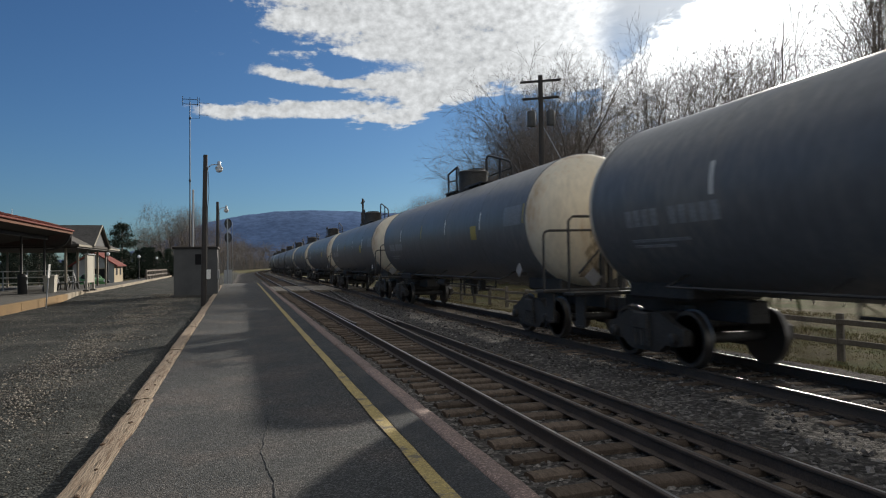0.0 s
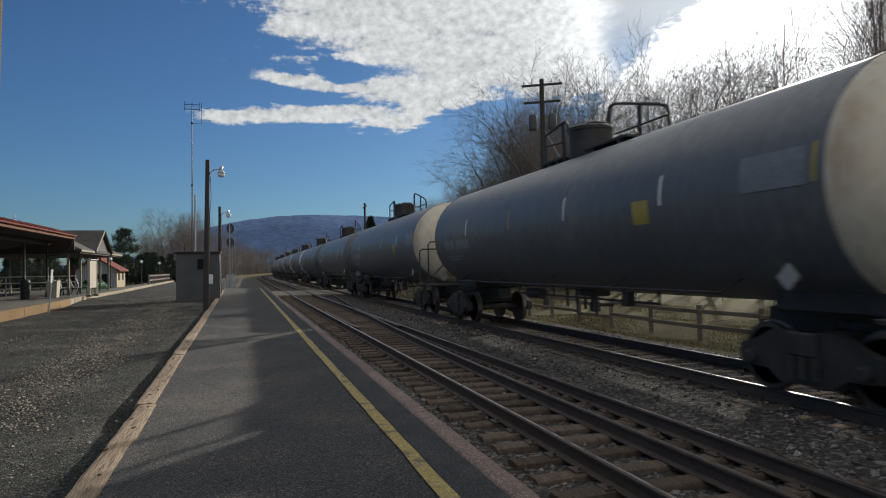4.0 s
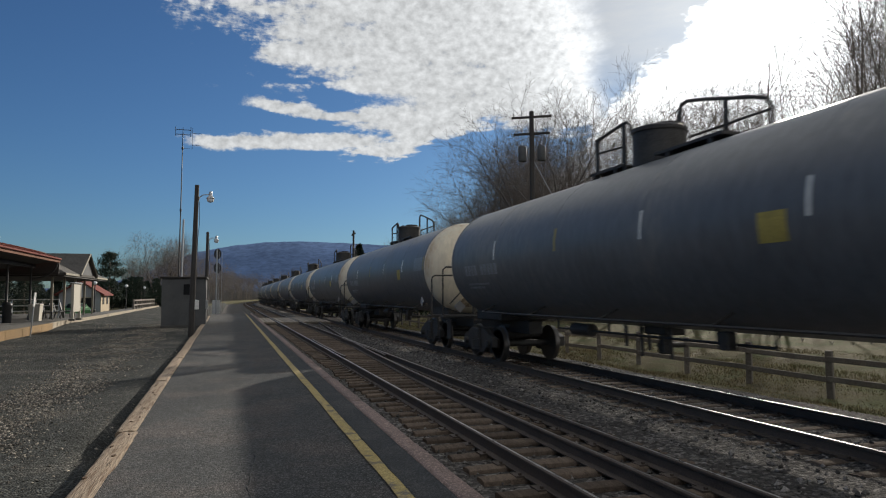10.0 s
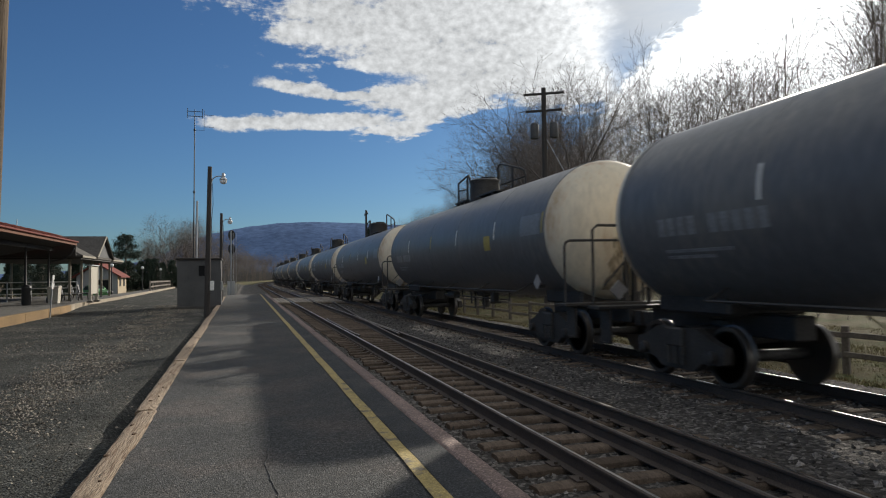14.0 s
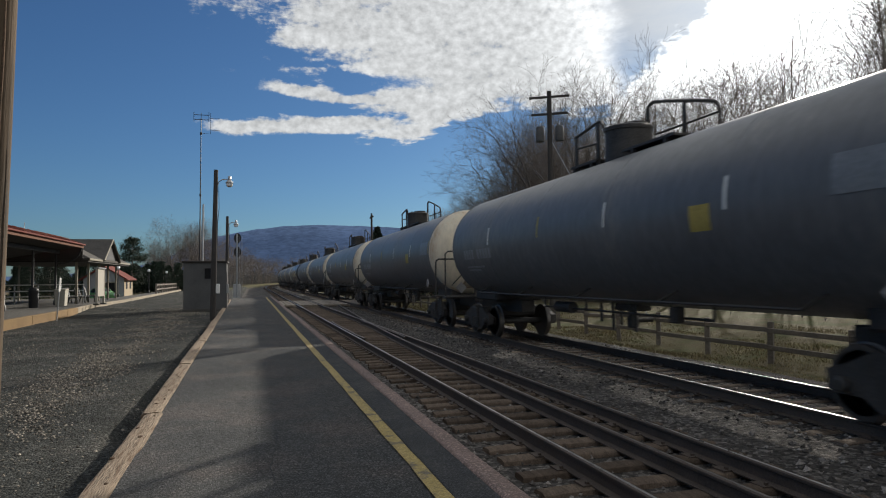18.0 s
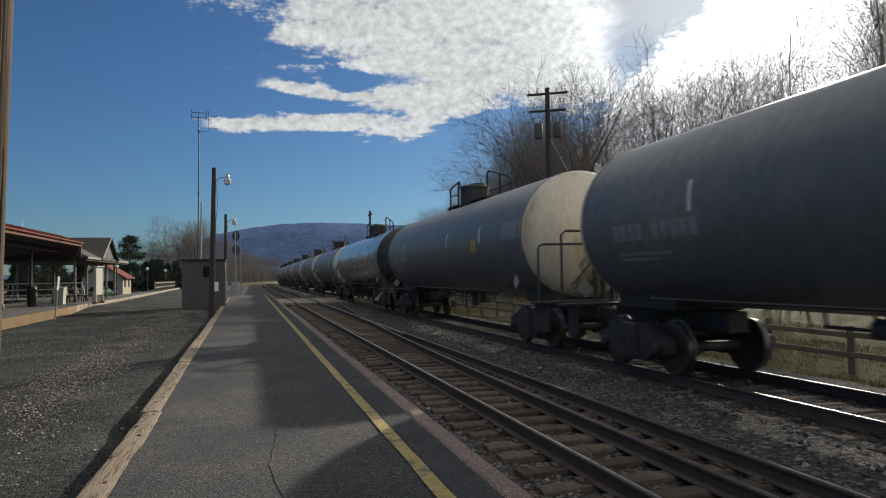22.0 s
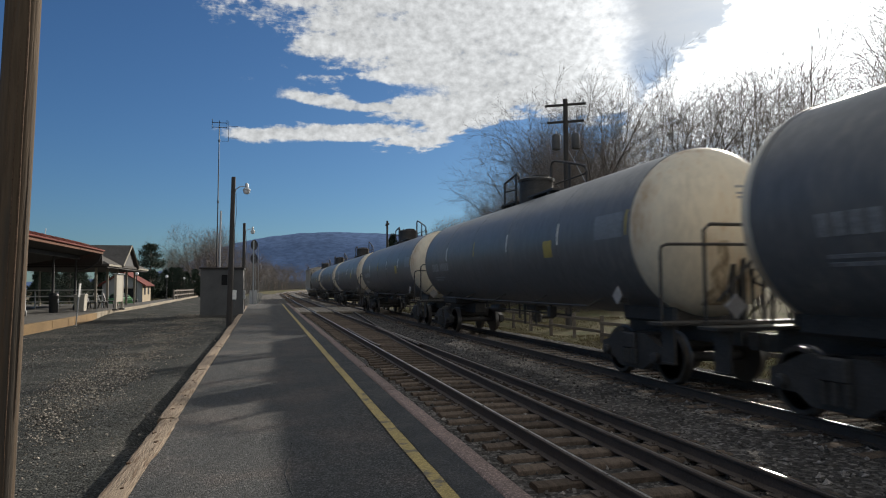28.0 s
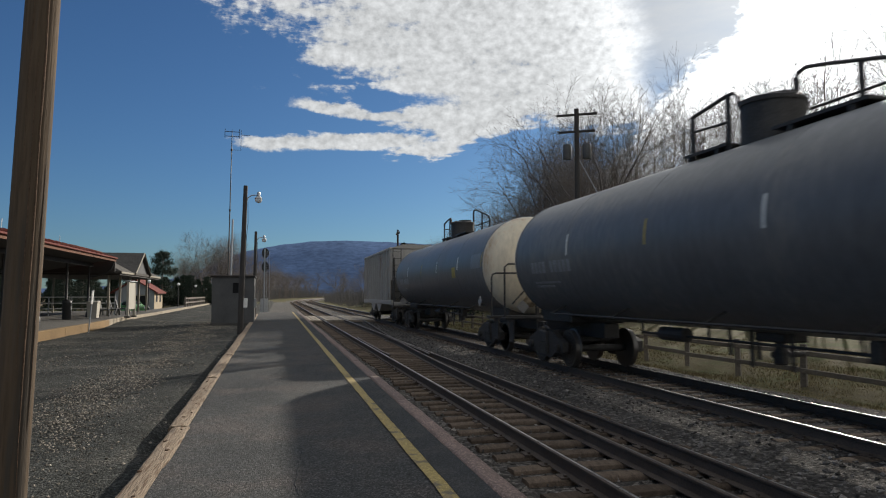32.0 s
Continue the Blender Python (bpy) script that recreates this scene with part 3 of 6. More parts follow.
edging = thing("timber_edging", "sun-bleached timber beams edging the platform beside gravel", "edging", kind="structure")
meshes = [worn_beam(4.86, 0.235, 0.3, 0.011, s, 0.11).mesh("timber", M["timber"], 40) for s in (1, 2, 3)]
for i in range(13):
    part("timber", meshes[i % 3], None, edging, at=pose(-1.115 + taper(3.78 + (i - 2) * 4.9) + 0.01 * math.sin(i * 3), 3.78 + (i - 2) * 4.9, 0.015 + 0.008 * math.cos(i * 5), 0, 0, 0.15 * math.sin(i * 2.3) + (0.64 if i > 2 else 0)))
rng = random.Random(77)
for i in range(34):
    y = 2.2 + i * 0.62 + rng.uniform(-0.25, 0.25)
    w = rng.uniform(0.01, 0.022)
    q = Geo().lathe([(w, -0.02), (w * 0.9, 0.003), (w * 0.5, 0.005), (w * 0.2, 0.002)], 10, Matrix.Diagonal((1, rng.uniform(1.0, 1.9), 1, 1)))
    part("knot", q, M["knot"], edging, "dark knot", at=pose(-1.115 + taper(y) + rng.uniform(-0.07, 0.07), y, 0.0175 + rng.uniform(-0.003, 0.002), 0, 0, rng.uniform(-30, 30)))
for i in range(26):
    y = 2.0 + i * 0.8 + rng.uniform(-0.3, 0.3)
    x = -1.115 + taper(y) + rng.uniform(-0.08, 0.08)
    l = rng.uniform(0.1, 0.5)
    q = Geo().tube([(x + 0.006 * math.sin(k * 2.1 + i), y + l * k / 4, 0.0235) for k in range(5)], [0.001, 0.003, 0.004, 0.003, 0.001], 4)
    part("check", q, M["knot"], edging, "dark drying check")
kerb = thing("platform_kerb", "reddish concrete kerb stones along the platform edge", "kerb", kind="structure")
meshes = [worn_beam(2.985, 0.2, 0.45, 0.005, s, 0.25).mesh("kerb_stone", M["curb"], 40) for s in (11, 12)]
for i in range(23):
    part("kerb_stone", meshes[i % 2], None, kerb, at=pose(1.772 + drift(-3.5 + i * 3.0) + 0.006 * math.sin(i * 4), -5 + i * 3.0, 0.03 + 0.006 * math.cos(i * 7), 0, 0, 0.1 * math.sin(i) + (0.07 if i > 4 else 0)))

# ---- tracks ----
RAIL_PROFILE = [(-0.07, -0.17), (0.07, -0.17), (0.07, -0.158), (0.012, -0.14), (0.010, -0.045), (0.036, -0.03), (0.036, -0.008), (0.028, -0.0015), (0.017, 0.0), (-0.012, 0.0), (-0.028, -0.0015), (-0.036, -0.008), (-0.036, -0.03), (-0.010, -0.045), (-0.012, -0.14), (-0.07, -0.158)]


def rail(name, parent, line, label="", head="rail_top"):
    """A rail along a list of (x, y), with a polished running face."""
    q = Geo()
    m = len(RAIL_PROFILE)
    v, f, mi = [], [], []
    for i, (x, y) in enumerate(line):
        for px, pz in RAIL_PROFILE:
            v.append((x + px, y, RAIL_Z + pz))
    for i in range(len(line) - 1):
        for j in range(m):
            k = (j + 1) % m
            f.append((i * m + j, i * m + k, (i + 1) * m + k, (i + 1) * m + j))
            mi.append(1 if j == 8 else 0)
    f.append(tuple(range(m - 1, -1, -1)))
    mi.append(0)
    q.v, q.f, q.mi = v, f, mi
    return part(name, fix_normals(q.mesh(name, [M["rail_side"], M[head]])), None, parent, label)


long_ys = axis_steps(((-20, 150, 10), (150, 640, 10)))
tracks = []
for tx, lab in zip(TRACKS, ("empty railway track with worn wooden ties", "second railway track under the passing train")):
    t = thing("railway_track", lab, "track", kind="structure")
    tracks.append(t)
    for sx in (-0.755, 0.755):
        rail("rail", t, [(tx + sx + bend(y), y) for y in long_ys], "bright-topped steel rail", "rail_worn" if tx < 5 else "rail_top")


def closure(y):
    """The crossover's left rail, from the near track to the far one."""
    return 3.90 + 0.0012 * (y - 4) ** 2 if y < 30 else 4.71 + 0.062 * (y - 30)


cross = thing("crossover", "crossover rails leading from one track to the other", "track", kind="structure")
rail("closure_rail", cross, [(closure(y), y) for y in axis_steps(((-14, 66, 2.0),))], "worn closure rail", "rail_dull")
rail("closure_rail", cross, [(closure(y) + 1.5, y) for y in axis_steps(((35, 63, 2.0),))], "worn closure rail", "rail_dull")
rail("guard_rail", cross, [(3.17 + (0.05 if y in (20, 28.5) else 0), y) for y in (20, 21, 24, 27.5, 28.5)], "short guard rail", "rail_dull")
rail("guard_rail", cross, [(4.46 + (-0.04 if y in (20, 28.5) else 0), y) for y in (20, 21, 24, 27.5, 28.5)], "short guard rail", "rail_dull")

tie_mesh = []
for s in range(3):
    q = worn_beam(2.6, 0.23, 0.18, 0.01, s + 30, 0.5)
    tie_mesh.append(q.mesh("tie", M["tie"], 40))
rng = random.Random(3)
for t, tx in zip(tracks, TRACKS):
    y = 1.5
    i = 0
    while i < 150:
        part("tie", tie_mesh[i % 3], None, t, at=pose(tx + 1.3 + rng.uniform(-0.05, 0.05) + bend(y), y, RAIL_Z - 0.165 + rng.uniform(-0.006, 0.004), 0, 0, 90 + rng.uniform(-1.2, 1.2)))
        y += 0.53
        i += 1
    q = Geo()
    for k in range(26):
        q.box(tx - 1.3, tx + 1.3, 0.97 - k * 0.53 - 0.11, 0.97 - k * 0.53 + 0.11, RAIL_Z - 0.34, RAIL_Z - 0.165)
    while y < 300:
        q.box(tx - 1.3 + bend(y), tx + 1.3 + bend(y), y - 0.11, y + 0.11, RAIL_Z - 0.34, RAIL_Z - 0.165)
        y += 0.53
    tagged(part("far_ties", q, M["tie"], t), kind="stuff")
    q = Geo()
    for k in range(150):
        for sx in (-0.755, 0.755):
            q.box(tx + sx - 0.16, tx + sx + 0.16, 1.5 + k * 0.53 - 0.09, 1.5 + k * 0.53 + 0.09, RAIL_Z - 0.172, RAIL_Z - 0.152)
            for dx, dy in ((-0.1, -0.05), (0.1, 0.05)):
                q.box(tx + sx + dx - 0.014, tx + sx + dx + 0.014, 1.5 + k * 0.53 + dy - 0.014, 1.5 + k * 0.53 + dy + 0.014, RAIL_Z - 0.155, RAIL_Z - 0.128)
    tagged(part("tie_plates", q, M["rail_side"], t, "rusted tie plates and spikes"), kind="stuff")

crossing = thing("track_crossing", "pale plank crossing laid level with the rails", "crossing", kind="structure")
plank_mesh = worn_beam(10.0, 0.29, 0.14, 0.006, 50, 1.0).mesh("plank", M["plank"], 40)
cols = [2.15, 2.47, 2.79, 3.34, 3.66, 3.97, 4.28, 4.87, 5.19, 5.51, 5.83, 6.15, 6.47, 7.28, 7.6, 7.9, 8.2, 8.8, 9.1]
for x in cols:
    part("plank", plank_mesh, None, crossing, at=pose(x, 47.5, RAIL_Z + 0.01 + rng.uniform(-0.008, 0.004)))

# ---- train ----
TR = 1.55
TZ = 2.70


def shell_patch(q, y0, y1, z0, z1, side=-1, lift=0.008, mi=0, nseg=6):
    """A thin sheet that follows the tank's round side between two heights above the rail."""
    a0, a1 = math.asin((z0 - TZ) / TR), math.asin((z1 - TZ) / TR)
    v, f = [], []
    for i in range(nseg + 1):
        a = a0 + (a1 - a0) * i / nseg
        for y in (y0, y1):
            for r in (TR - 0.02, TR + lift):
                v.append((side * r * math.cos(a), y, TZ + r * math.sin(a)))
    for i in range(nseg):
        k = i * 4
        f += [(k + 1, k + 3, k + 7, k + 5), (k, k + 1, k + 5, k + 4), (k + 2, k + 6, k + 7, k + 3)]
    f += [(0, 2, 3, 1), (nseg * 4, nseg * 4 + 1, nseg * 4 + 3, nseg * 4 + 2)]
    return q.add(v, f, None, mi)


HALF = 8.0


def head_sheet(place, nu, nv, lift, m):
    """A thin skin on the dished tank end; place gives (x, z) for u and v from 0 to 1."""
    v, f = [], []
    for i in range(nu + 1):
        for j in range(nv + 1):
            x, z = place(i / nu, j / nv)
            d = 0.80 * math.sqrt(max(0.0, 1 - ((z - TZ) ** 2 + x * x) / TR ** 2))
            v.append((x, -HALF - d - lift, z))
    for i in range(nu):
        for j in range(nv):
            k = i * (nv + 1) + j
            f.append((k, k + nv + 1, k + nv + 2, k + 1))
    return Geo().add(v, f, m)


TURN = Matrix.Translation((0, 0, TZ)) @ Euler((radians(-90), 0, 0)).to_matrix().to_4x4()   # z of a lathe becomes y


def truck_parts():
    """Meshes of a freight truck, origin at rail height under the bolster."""
    bol = Geo()
    bol.box(-1.15, 1.15, -0.22, 0.22, 0.55, 0.86, 0.03)
    bol.lathe([(0.35, 0.86), (0.35, 0.95), (0.2, 0.95)], 16)
    side = Geo()
    poly = [(-1.12, 0.62), (-1.12, 0.38), (-0.95, 0.34), (-0.62, 0.34), (-0.42, 0.2), (0.42, 0.2), (0.62, 0.34), (0.95, 0.34), (1.12, 0.38), (1.12, 0.62), (0.85, 0.7), (0.5, 0.86), (-0.5, 0.86), (-0.85, 0.7)]
    side.prism(poly, -0.07, 0.07, "x")
    for y in (-0.18, 0, 0.18):
        side.lathe([(0.065, 0.28), (0.065, 0.56)], 10, Matrix.Translation((-0.09, y, 0)))
    for y in (-0.88, 0.88):
        side.lathe([(0.1, 0), (0.1, 0.09), (0.06, 0.11)], 14, Matrix.Translation((-0.06, y, 0.46)) @ Euler((0, radians(-90), 0)).to_matrix().to_4x4())
    wheel = Geo()
    wheel.lathe([(0.08, -0.09), (0.14, -0.07), (0.17, -0.03), (0.36, -0.02), (0.39, -0.06)], 28, Euler((0, radians(90), 0)).to_matrix().to_4x4())
    wheel.lathe([(0.39, -0.06), (0.455, -0.06), (0.457, 0.04), (0.485, 0.055), (0.48, 0.08), (0.39, 0.08)], 28, Euler((0, radians(90), 0)).to_matrix().to_4x4(), mi=1)
    axle = Geo()
    axle.tube([(-1.05, 0, 0), (-0.66, 0, 0), (-0.6, 0, 0), (0.6, 0, 0), (0.66, 0, 0), (1.05, 0, 0)], [0.07, 0.075, 0.09, 0.09, 0.075, 0.07], 10)
    return (bol.mesh("truck", M["steel"]), fix_normals(side.mesh("side_frame", M["steel"])), fix_normals(wheel.mesh("wheel", [M["wheel"], M["tread"]], 35)), axle.mesh("axle", M["steel"], 40))


TRUCK = truck_parts()


def add_truck(car, y):
    bol, side, wheel, axle = TRUCK
    t = part("truck", bol, None, car, "grimy steel freight truck", at=pose(0, y, 0))
    part("side_frame", side, None, t, at=pose(-1.0, 0, 0))
    part("side_frame", side, None, t, at=pose(1.0, 0, 0, 0, 0, 180))
    for wy in (-0.88, 0.88):
        part("axle", axle, None, t, at=pose(0, wy, 0.457))
        part("wheel", wheel, None, t, at=pose(-0.755, wy, 0.457))
        part("wheel", wheel, None, t, at=pose(0.755, wy, 0.457, 0, 0, 180))


def coupler_mesh():
    q = Geo()
    q.box(-0.09, 0.09, -0.9, -0.25, 0.74, 0.92, 0.02)
    q.prism([(-0.2, 0), (-0.17, -0.2), (-0.05, -0.22), (-0.03, -0.1), (0.06, -0.08), (0.17, -0.17), (0.19, -0.02), (0.12, 0.08), (-0.12, 0.08)], 0.69, 0.97, "z", Matrix.Translation((0, -0.95, 0)))
    return fix_normals(q.mesh("coupler", M["steel"]))


COUPLER = coupler_mesh()


def tank_car(name, shell_mat, head_mat, label, far_head=None):
    """A tank car, its origin on the rails under its middle, its seen end towards -y."""
    car = thing(name, label, "tank car", "tank cars of the train")
    q = Geo()
    prof = []
    for y in (-HALF, -4.8, -1.6, 1.6, 4.8, HALF):
        prof += [(TR, y - 0.06), (TR + 0.004, y - 0.055), (TR + 0.004, y + 0.055), (TR, y + 0.06)]
    prof = [(TR, -HALF), (TR + 0.012, -HALF + 0.01), (TR + 0.012, -HALF + 0.09), (TR, -HALF + 0.1)] + prof[4:-4] + [(TR, HALF - 0.1), (TR + 0.012, HALF - 0.09), (TR + 0.012, HALF - 0.01), (TR, HALF)]
    q.lathe(prof, 64, TURN, closed=False)
    part("tank_shell", q, shell_mat, car, smooth=30)
    for s, mat in ((-1, head_mat), (1, far_head or head_mat)):
        q = Geo()
        q.lathe([(TR * math.cos(a), 0.80 * math.sin(a)) for a in [math.pi / 2 * i / 14 for i in range(14)] + [1.5706]], 48, pose(0, s * HALF, TZ, -90 * s), closed=False)
        part("tank_head", fix_normals(q.mesh("tank_head", mat, 60)), None, car, "painted dished tank end")
    # top fittings
    q = Geo()
    q.lathe([(0.5, 1.40), (0.5, 2.12), (0.53, 2.12), (0.53, 2.19), (0.47, 2.22), (0.1, 2.24)], 28, Matrix.Translation((0, 0, TZ)))
    part("manway_housing", q, M["steel"], car, "dark steel valve housing", smooth=35)
    q = Geo()
    q.lathe([(0.26, 4.92), (0.28, 4.95), (0.28, 4.99), (0.1, 5.01)], 16, Matrix.Translation((0.1, -0.08, 0)))
    part("housing_lid", q, M["steel"], car, "hinged housing lid")
    q = Geo()
    q.box(-0.28, -0.19, 0.1, 0.36, 4.91, 4.99, 0.01)
    part("lid_hinge", q, M["steel"], car)
    part("relief_valve", Geo().tube([(0.28, 0.24, 4.88), (0.28, 0.24, 5.02)], 0.045, 8), M["steel"], car)
    q = Geo()
    for a, b, ys in ((-2.3, -0.54, (-2.0, -0.9)), (0.54, 1.75, (0.8, 1.6))):
        q = Geo().box(-0.5, 0.5, a, b, 4.26, 4.31)
        for y in ys:
            for x in (-0.45, 0.45):
                q.box(x - 0.04, x + 0.04, y - 0.04, y + 0.04, 4.0, 4.27)
        part("walkway", q, M["steel"], car, "steel grating walkway")
    # far half: two broad posts under a rail that climbs to the housing
    for y, z in ((0.55, 5.1), (1.55, 4.98)):
        part("railing_post", Geo().box(-0.445, -0.405, y - 0.06, y + 0.06, 4.05, z, 0.008), M["steel"], car)
    part("railing", Geo().tube([(-0.425, 0.28, 4.85), (-0.425, 0.3, 5.02), (-0.425, 0.42, 5.12), (-0.425, 0.55, 5.12), (-0.425, 1.6, 4.99)], 0.034, 8), M["steel"], car)
    part("railing", Geo().tube([(-0.425, 0.5, 4.66), (-0.425, 1.55, 4.72)], 0.024, 8), M["steel"], car)
    # near half: a tall bent grab rail on a stout post, and a lower rail
    part("railing_post", Geo().box(0.5, 0.56, 0.02, 0.13, 4.1, 5.36, 0.01), M["steel"], car)
    part("grab_rail", Geo().tube([(0.53, 0.08, 5.3), (0.53, 0.03, 5.42), (0.53, -0.15, 5.46), (0.53, -0.7, 5.34), (0.53, -1.9, 5.04), (0.53, -2.15, 4.95), (0.53, -2.25, 4.8), (0.53, -2.25, 4.1)], 0.036, 8), M["steel"], car)
    part("railing", Geo().tube([(0.53, -0.2, 4.75), (0.53, -2.25, 4.75)], 0.024, 8), M["steel"], car)
    part("railing_post", Geo().box(0.51, 0.55, -1.26, -1.14, 4.1, 5.2, 0.008), M["steel"], car)
    for x in (-1, 1):
        # marks along the side
        for y, mat in ((-4.9, "white"), (-1.6, "white"), (1.4, "yellow_decal"), (4.7, "white"), (-7.86, "yellow_decal")):
            part("reflector_strip", shell_patch(Geo(), y - 0.027, y + 0.027, 2.64, 3.1, x), M[mat], car, "reflective marker strip")
        part("warning_panel", shell_patch(Geo(), -4.57, -4.12, 2.38, 2.76, x), M["yellow_decal"], car, "yellow warning panel")
        part("data_panel", shell_patch(Geo(), -7.74, -6.66, 2.62, 3.08, x), M["panel"], car, "faded grey data panel")
        for i in range(10):
            if i != 4:
                part("stencil_mark", shell_patch(Geo(), 6.9 - i * 0.24 - 0.16, 6.9 - i * 0.24, 2.29, 2.56, x, nseg=2), M["stencil"], car, "faded stencilled mark")
        q = Geo()
        for z, l in ((2.06, 1.5), (1.97, 1.1)):
            part("stencil_line", shell_patch(Geo(), 6.85 - l, 6.85, z - 0.022, z + 0.022, x, nseg=2), M["stencil"], car, "small faded stencil line")
        q = Geo()
        q.prism([(0, -0.17), (0.17, 0), (0, 0.17), (-0.17, 0)], 0, 0.03, "x", pose(x * 1.40, -7.3, 1.55, 0, 0, 0) if x > 0 else pose(x * 1.40, -7.3, 1.55, 0, 0, 180))
        part("placard", fix_normals(q.mesh("placard", M["placard"])), None, car, "white diamond hazard placard")
        part("placard_bracket", Geo().box(min(x * 1.25, x * 1.41), max(x * 1.25, x * 1.41), -7.4, -7.2, 1.42, 1.5), M["steel"], car)
        part("side_handrail", Geo().tube([(x * 1.38, -6.0, 1.32), (x * 1.38, 6.0, 1.32)], 0.022, 6), M["steel"], car)
        for y in (-6.0, -3.0, 0, 3.0, 6.0):
            part("handrail_bracket", Geo().tube([(x * 1.38, y, 1.32), (x * 0.95, y, 1.52)], 0.02, 6), M["steel"], car)
    # underside
    q = Geo()
    q.lathe([(0.09, 0.66), (0.12, 0.68), (0.12, 0.86), (0.09, 0.92), (0.09, 1.2)], 14)
    q.box(-0.24, 0.24, -0.34, 0.34, 1.02, 1.18, 0.03)
    q.tube([(0, 0.2, 0.8), (0.6, 0.2, 0.8)], 0.05, 8)
    part("outlet_valve", q, M["steel"], car, "bottom outlet valve")
    q = Geo()
    q.tube([(-0.45, -3.2, 1.0), (-0.45, 3.4, 1.0)], 0.025, 6)
    q.lathe([(0.13, -0.45), (0.13, 0.35)], 14, pose(-0.45, 2.2, 1.02, 90))
    q.box(-0.7, -0.5, -2.5, -2.3, 0.92, 1.2, 0.02)
    for y in (-3.2, -2.0, 1.2, 3.4):
        q.tube([(-0.45, y, 0.97), (-0.45, y, 1.3)], 0.025, 6)
    for x, y, z in ((-0.3, -0.62, 0.62), (-0.15, -0.2, 0.7), (-0.28, 0.3, 0.6), (0.1, 0.62, 0.68), (-0.2, 0.95, 0.74)):
        q.tube([(x, y, z), (x, y + 0.03, 1.22)], 0.035, 6)
    part("brake_gear", q, M["steel"], car, "brake cylinder and rods")
    for s in (-1, 1):
        turn = pose(0, 0, 0, 0, 0, 0 if s < 0 else 180)
        q = Geo()
        q.box(-0.2, 0.2, -9.15, -5.6, 0.72, 1.08, 0.02, turn)
        q.box(-0.75, 0.75, -8.1, -6.3, 1.05, 1.45, 0.05, turn)
        part("stub_sill", q, M["steel"], car)
        part("coupler", COUPLER, None, car, at=turn @ pose(0, -8.36, 0))
        q = Geo()
        q.box(-1.62, 1.62, -9.08, -8.63, 1.08, 1.14, 0.01, turn)
        for x in (-1.38, 1.34):
            q.box(x, x + 0.04, -9.03, -8.68, 0.45, 1.1, 0, turn)
            q.box(x - 0.02, x + 0.06, -9.03, -8.68, 0.45, 0.48, 0, turn)
        part("end_platform", q, M["steel"], car)
        y = -8.95
        part("end_handrail", Geo().tube([(-1.55, y, 1.1), (-1.55, y, 2.28), (-1.52, y, 2.37), (-1.43, y, 2.41), (-0.5, y, 2.42), (0.33, y, 2.42)], 0.027, 8, m=turn), M["steel"], car, "bent steel handrail")
        q = Geo().tube([(0.36, y - 0.06, 1.1), (0.36, y - 0.06, 2.5), (0.4, y - 0.06, 2.6), (0.5, y - 0.06, 2.64), (1.42, y - 0.06, 2.64), (1.52, y - 0.06, 2.55), (1.52, y - 0.06, 1.1)], 0.027, 8, m=turn)
        q.tube([(0.42, y - 0.06, 2.4), (1.3, y - 0.06, 1.5)], 0.022, 6, m=turn)
        part("end_handrail", q, M["steel"], car, "bent steel handrail")
        q = Geo().box(-0.05, 0.05, -8.75, -8.65, 1.1, 2.1, 0.01, turn).box(0.14, 0.24, -8.75, -8.65, 1.1, 2.25, 0.01, turn)
        part("ladder_upright", q, M["steel"], car, "dark steel end upright")
        q = Geo().prism([(0, -0.19), (0.19, 0), (0, 0.19), (-0.19, 0)], -9.09, -9.06, "y", turn @ Matrix.Translation((0.95, 0, 1.42)))
        part("end_placard", fix_normals(q.mesh("end_placard", M["placard"])), None, car, "white diamond hazard placard")
        for z, l in ((3.45, 0.5), (3.33, 0.34), (3.25, 0.34)):
            q = head_sheet(lambda u, v: (0.1 + l * u, z - 0.02 + 0.04 * v), 6, 1, 0.006, turn)
            part("head_mark", q, M["panel"], car, "small stencilled line")
        if head_mat not in (M["tank"], M["tank_black"]):
            stain = head_sheet(lambda u, v: (-0.22 + (u - 0.5) * (0.5 - 0.28 * v) * (0.8 + 0.5 * noise.noise(Vector((v * 5, round(u), s)))), 1.38 + 1.12 * v), 6, 14, 0.005, turn)
            part("spill_stain", fix_normals(stain.mesh("spill_stain", M["stain"])), None, car, "brown spill stain")
        add_truck(car, s * 7.15)
    q = Geo()
    q.tube([(0.4 + 0.28 * math.cos(i * math.pi / 10), -8.98, 2.0 + 0.28 * math.sin(i * math.pi / 10)) for i in range(21)], 0.02, 6)
    for i in range(4):
        a = i * math.pi / 4
        q.tube([(0.4 - 0.28 * math.cos(a), -8.98, 2.0 - 0.28 * math.sin(a)), (0.4 + 0.28 * math.cos(a), -8.98, 2.0 + 0.28 * math.sin(a))], 0.012, 5)
    q.tube([(0.4, -8.98, 2.0), (0.4, -8.7, 2.0), (0.4, -8.7, 1.1)], 0.03, 6)
    part("brake_wheel", q, M["steel"], car)
    return car


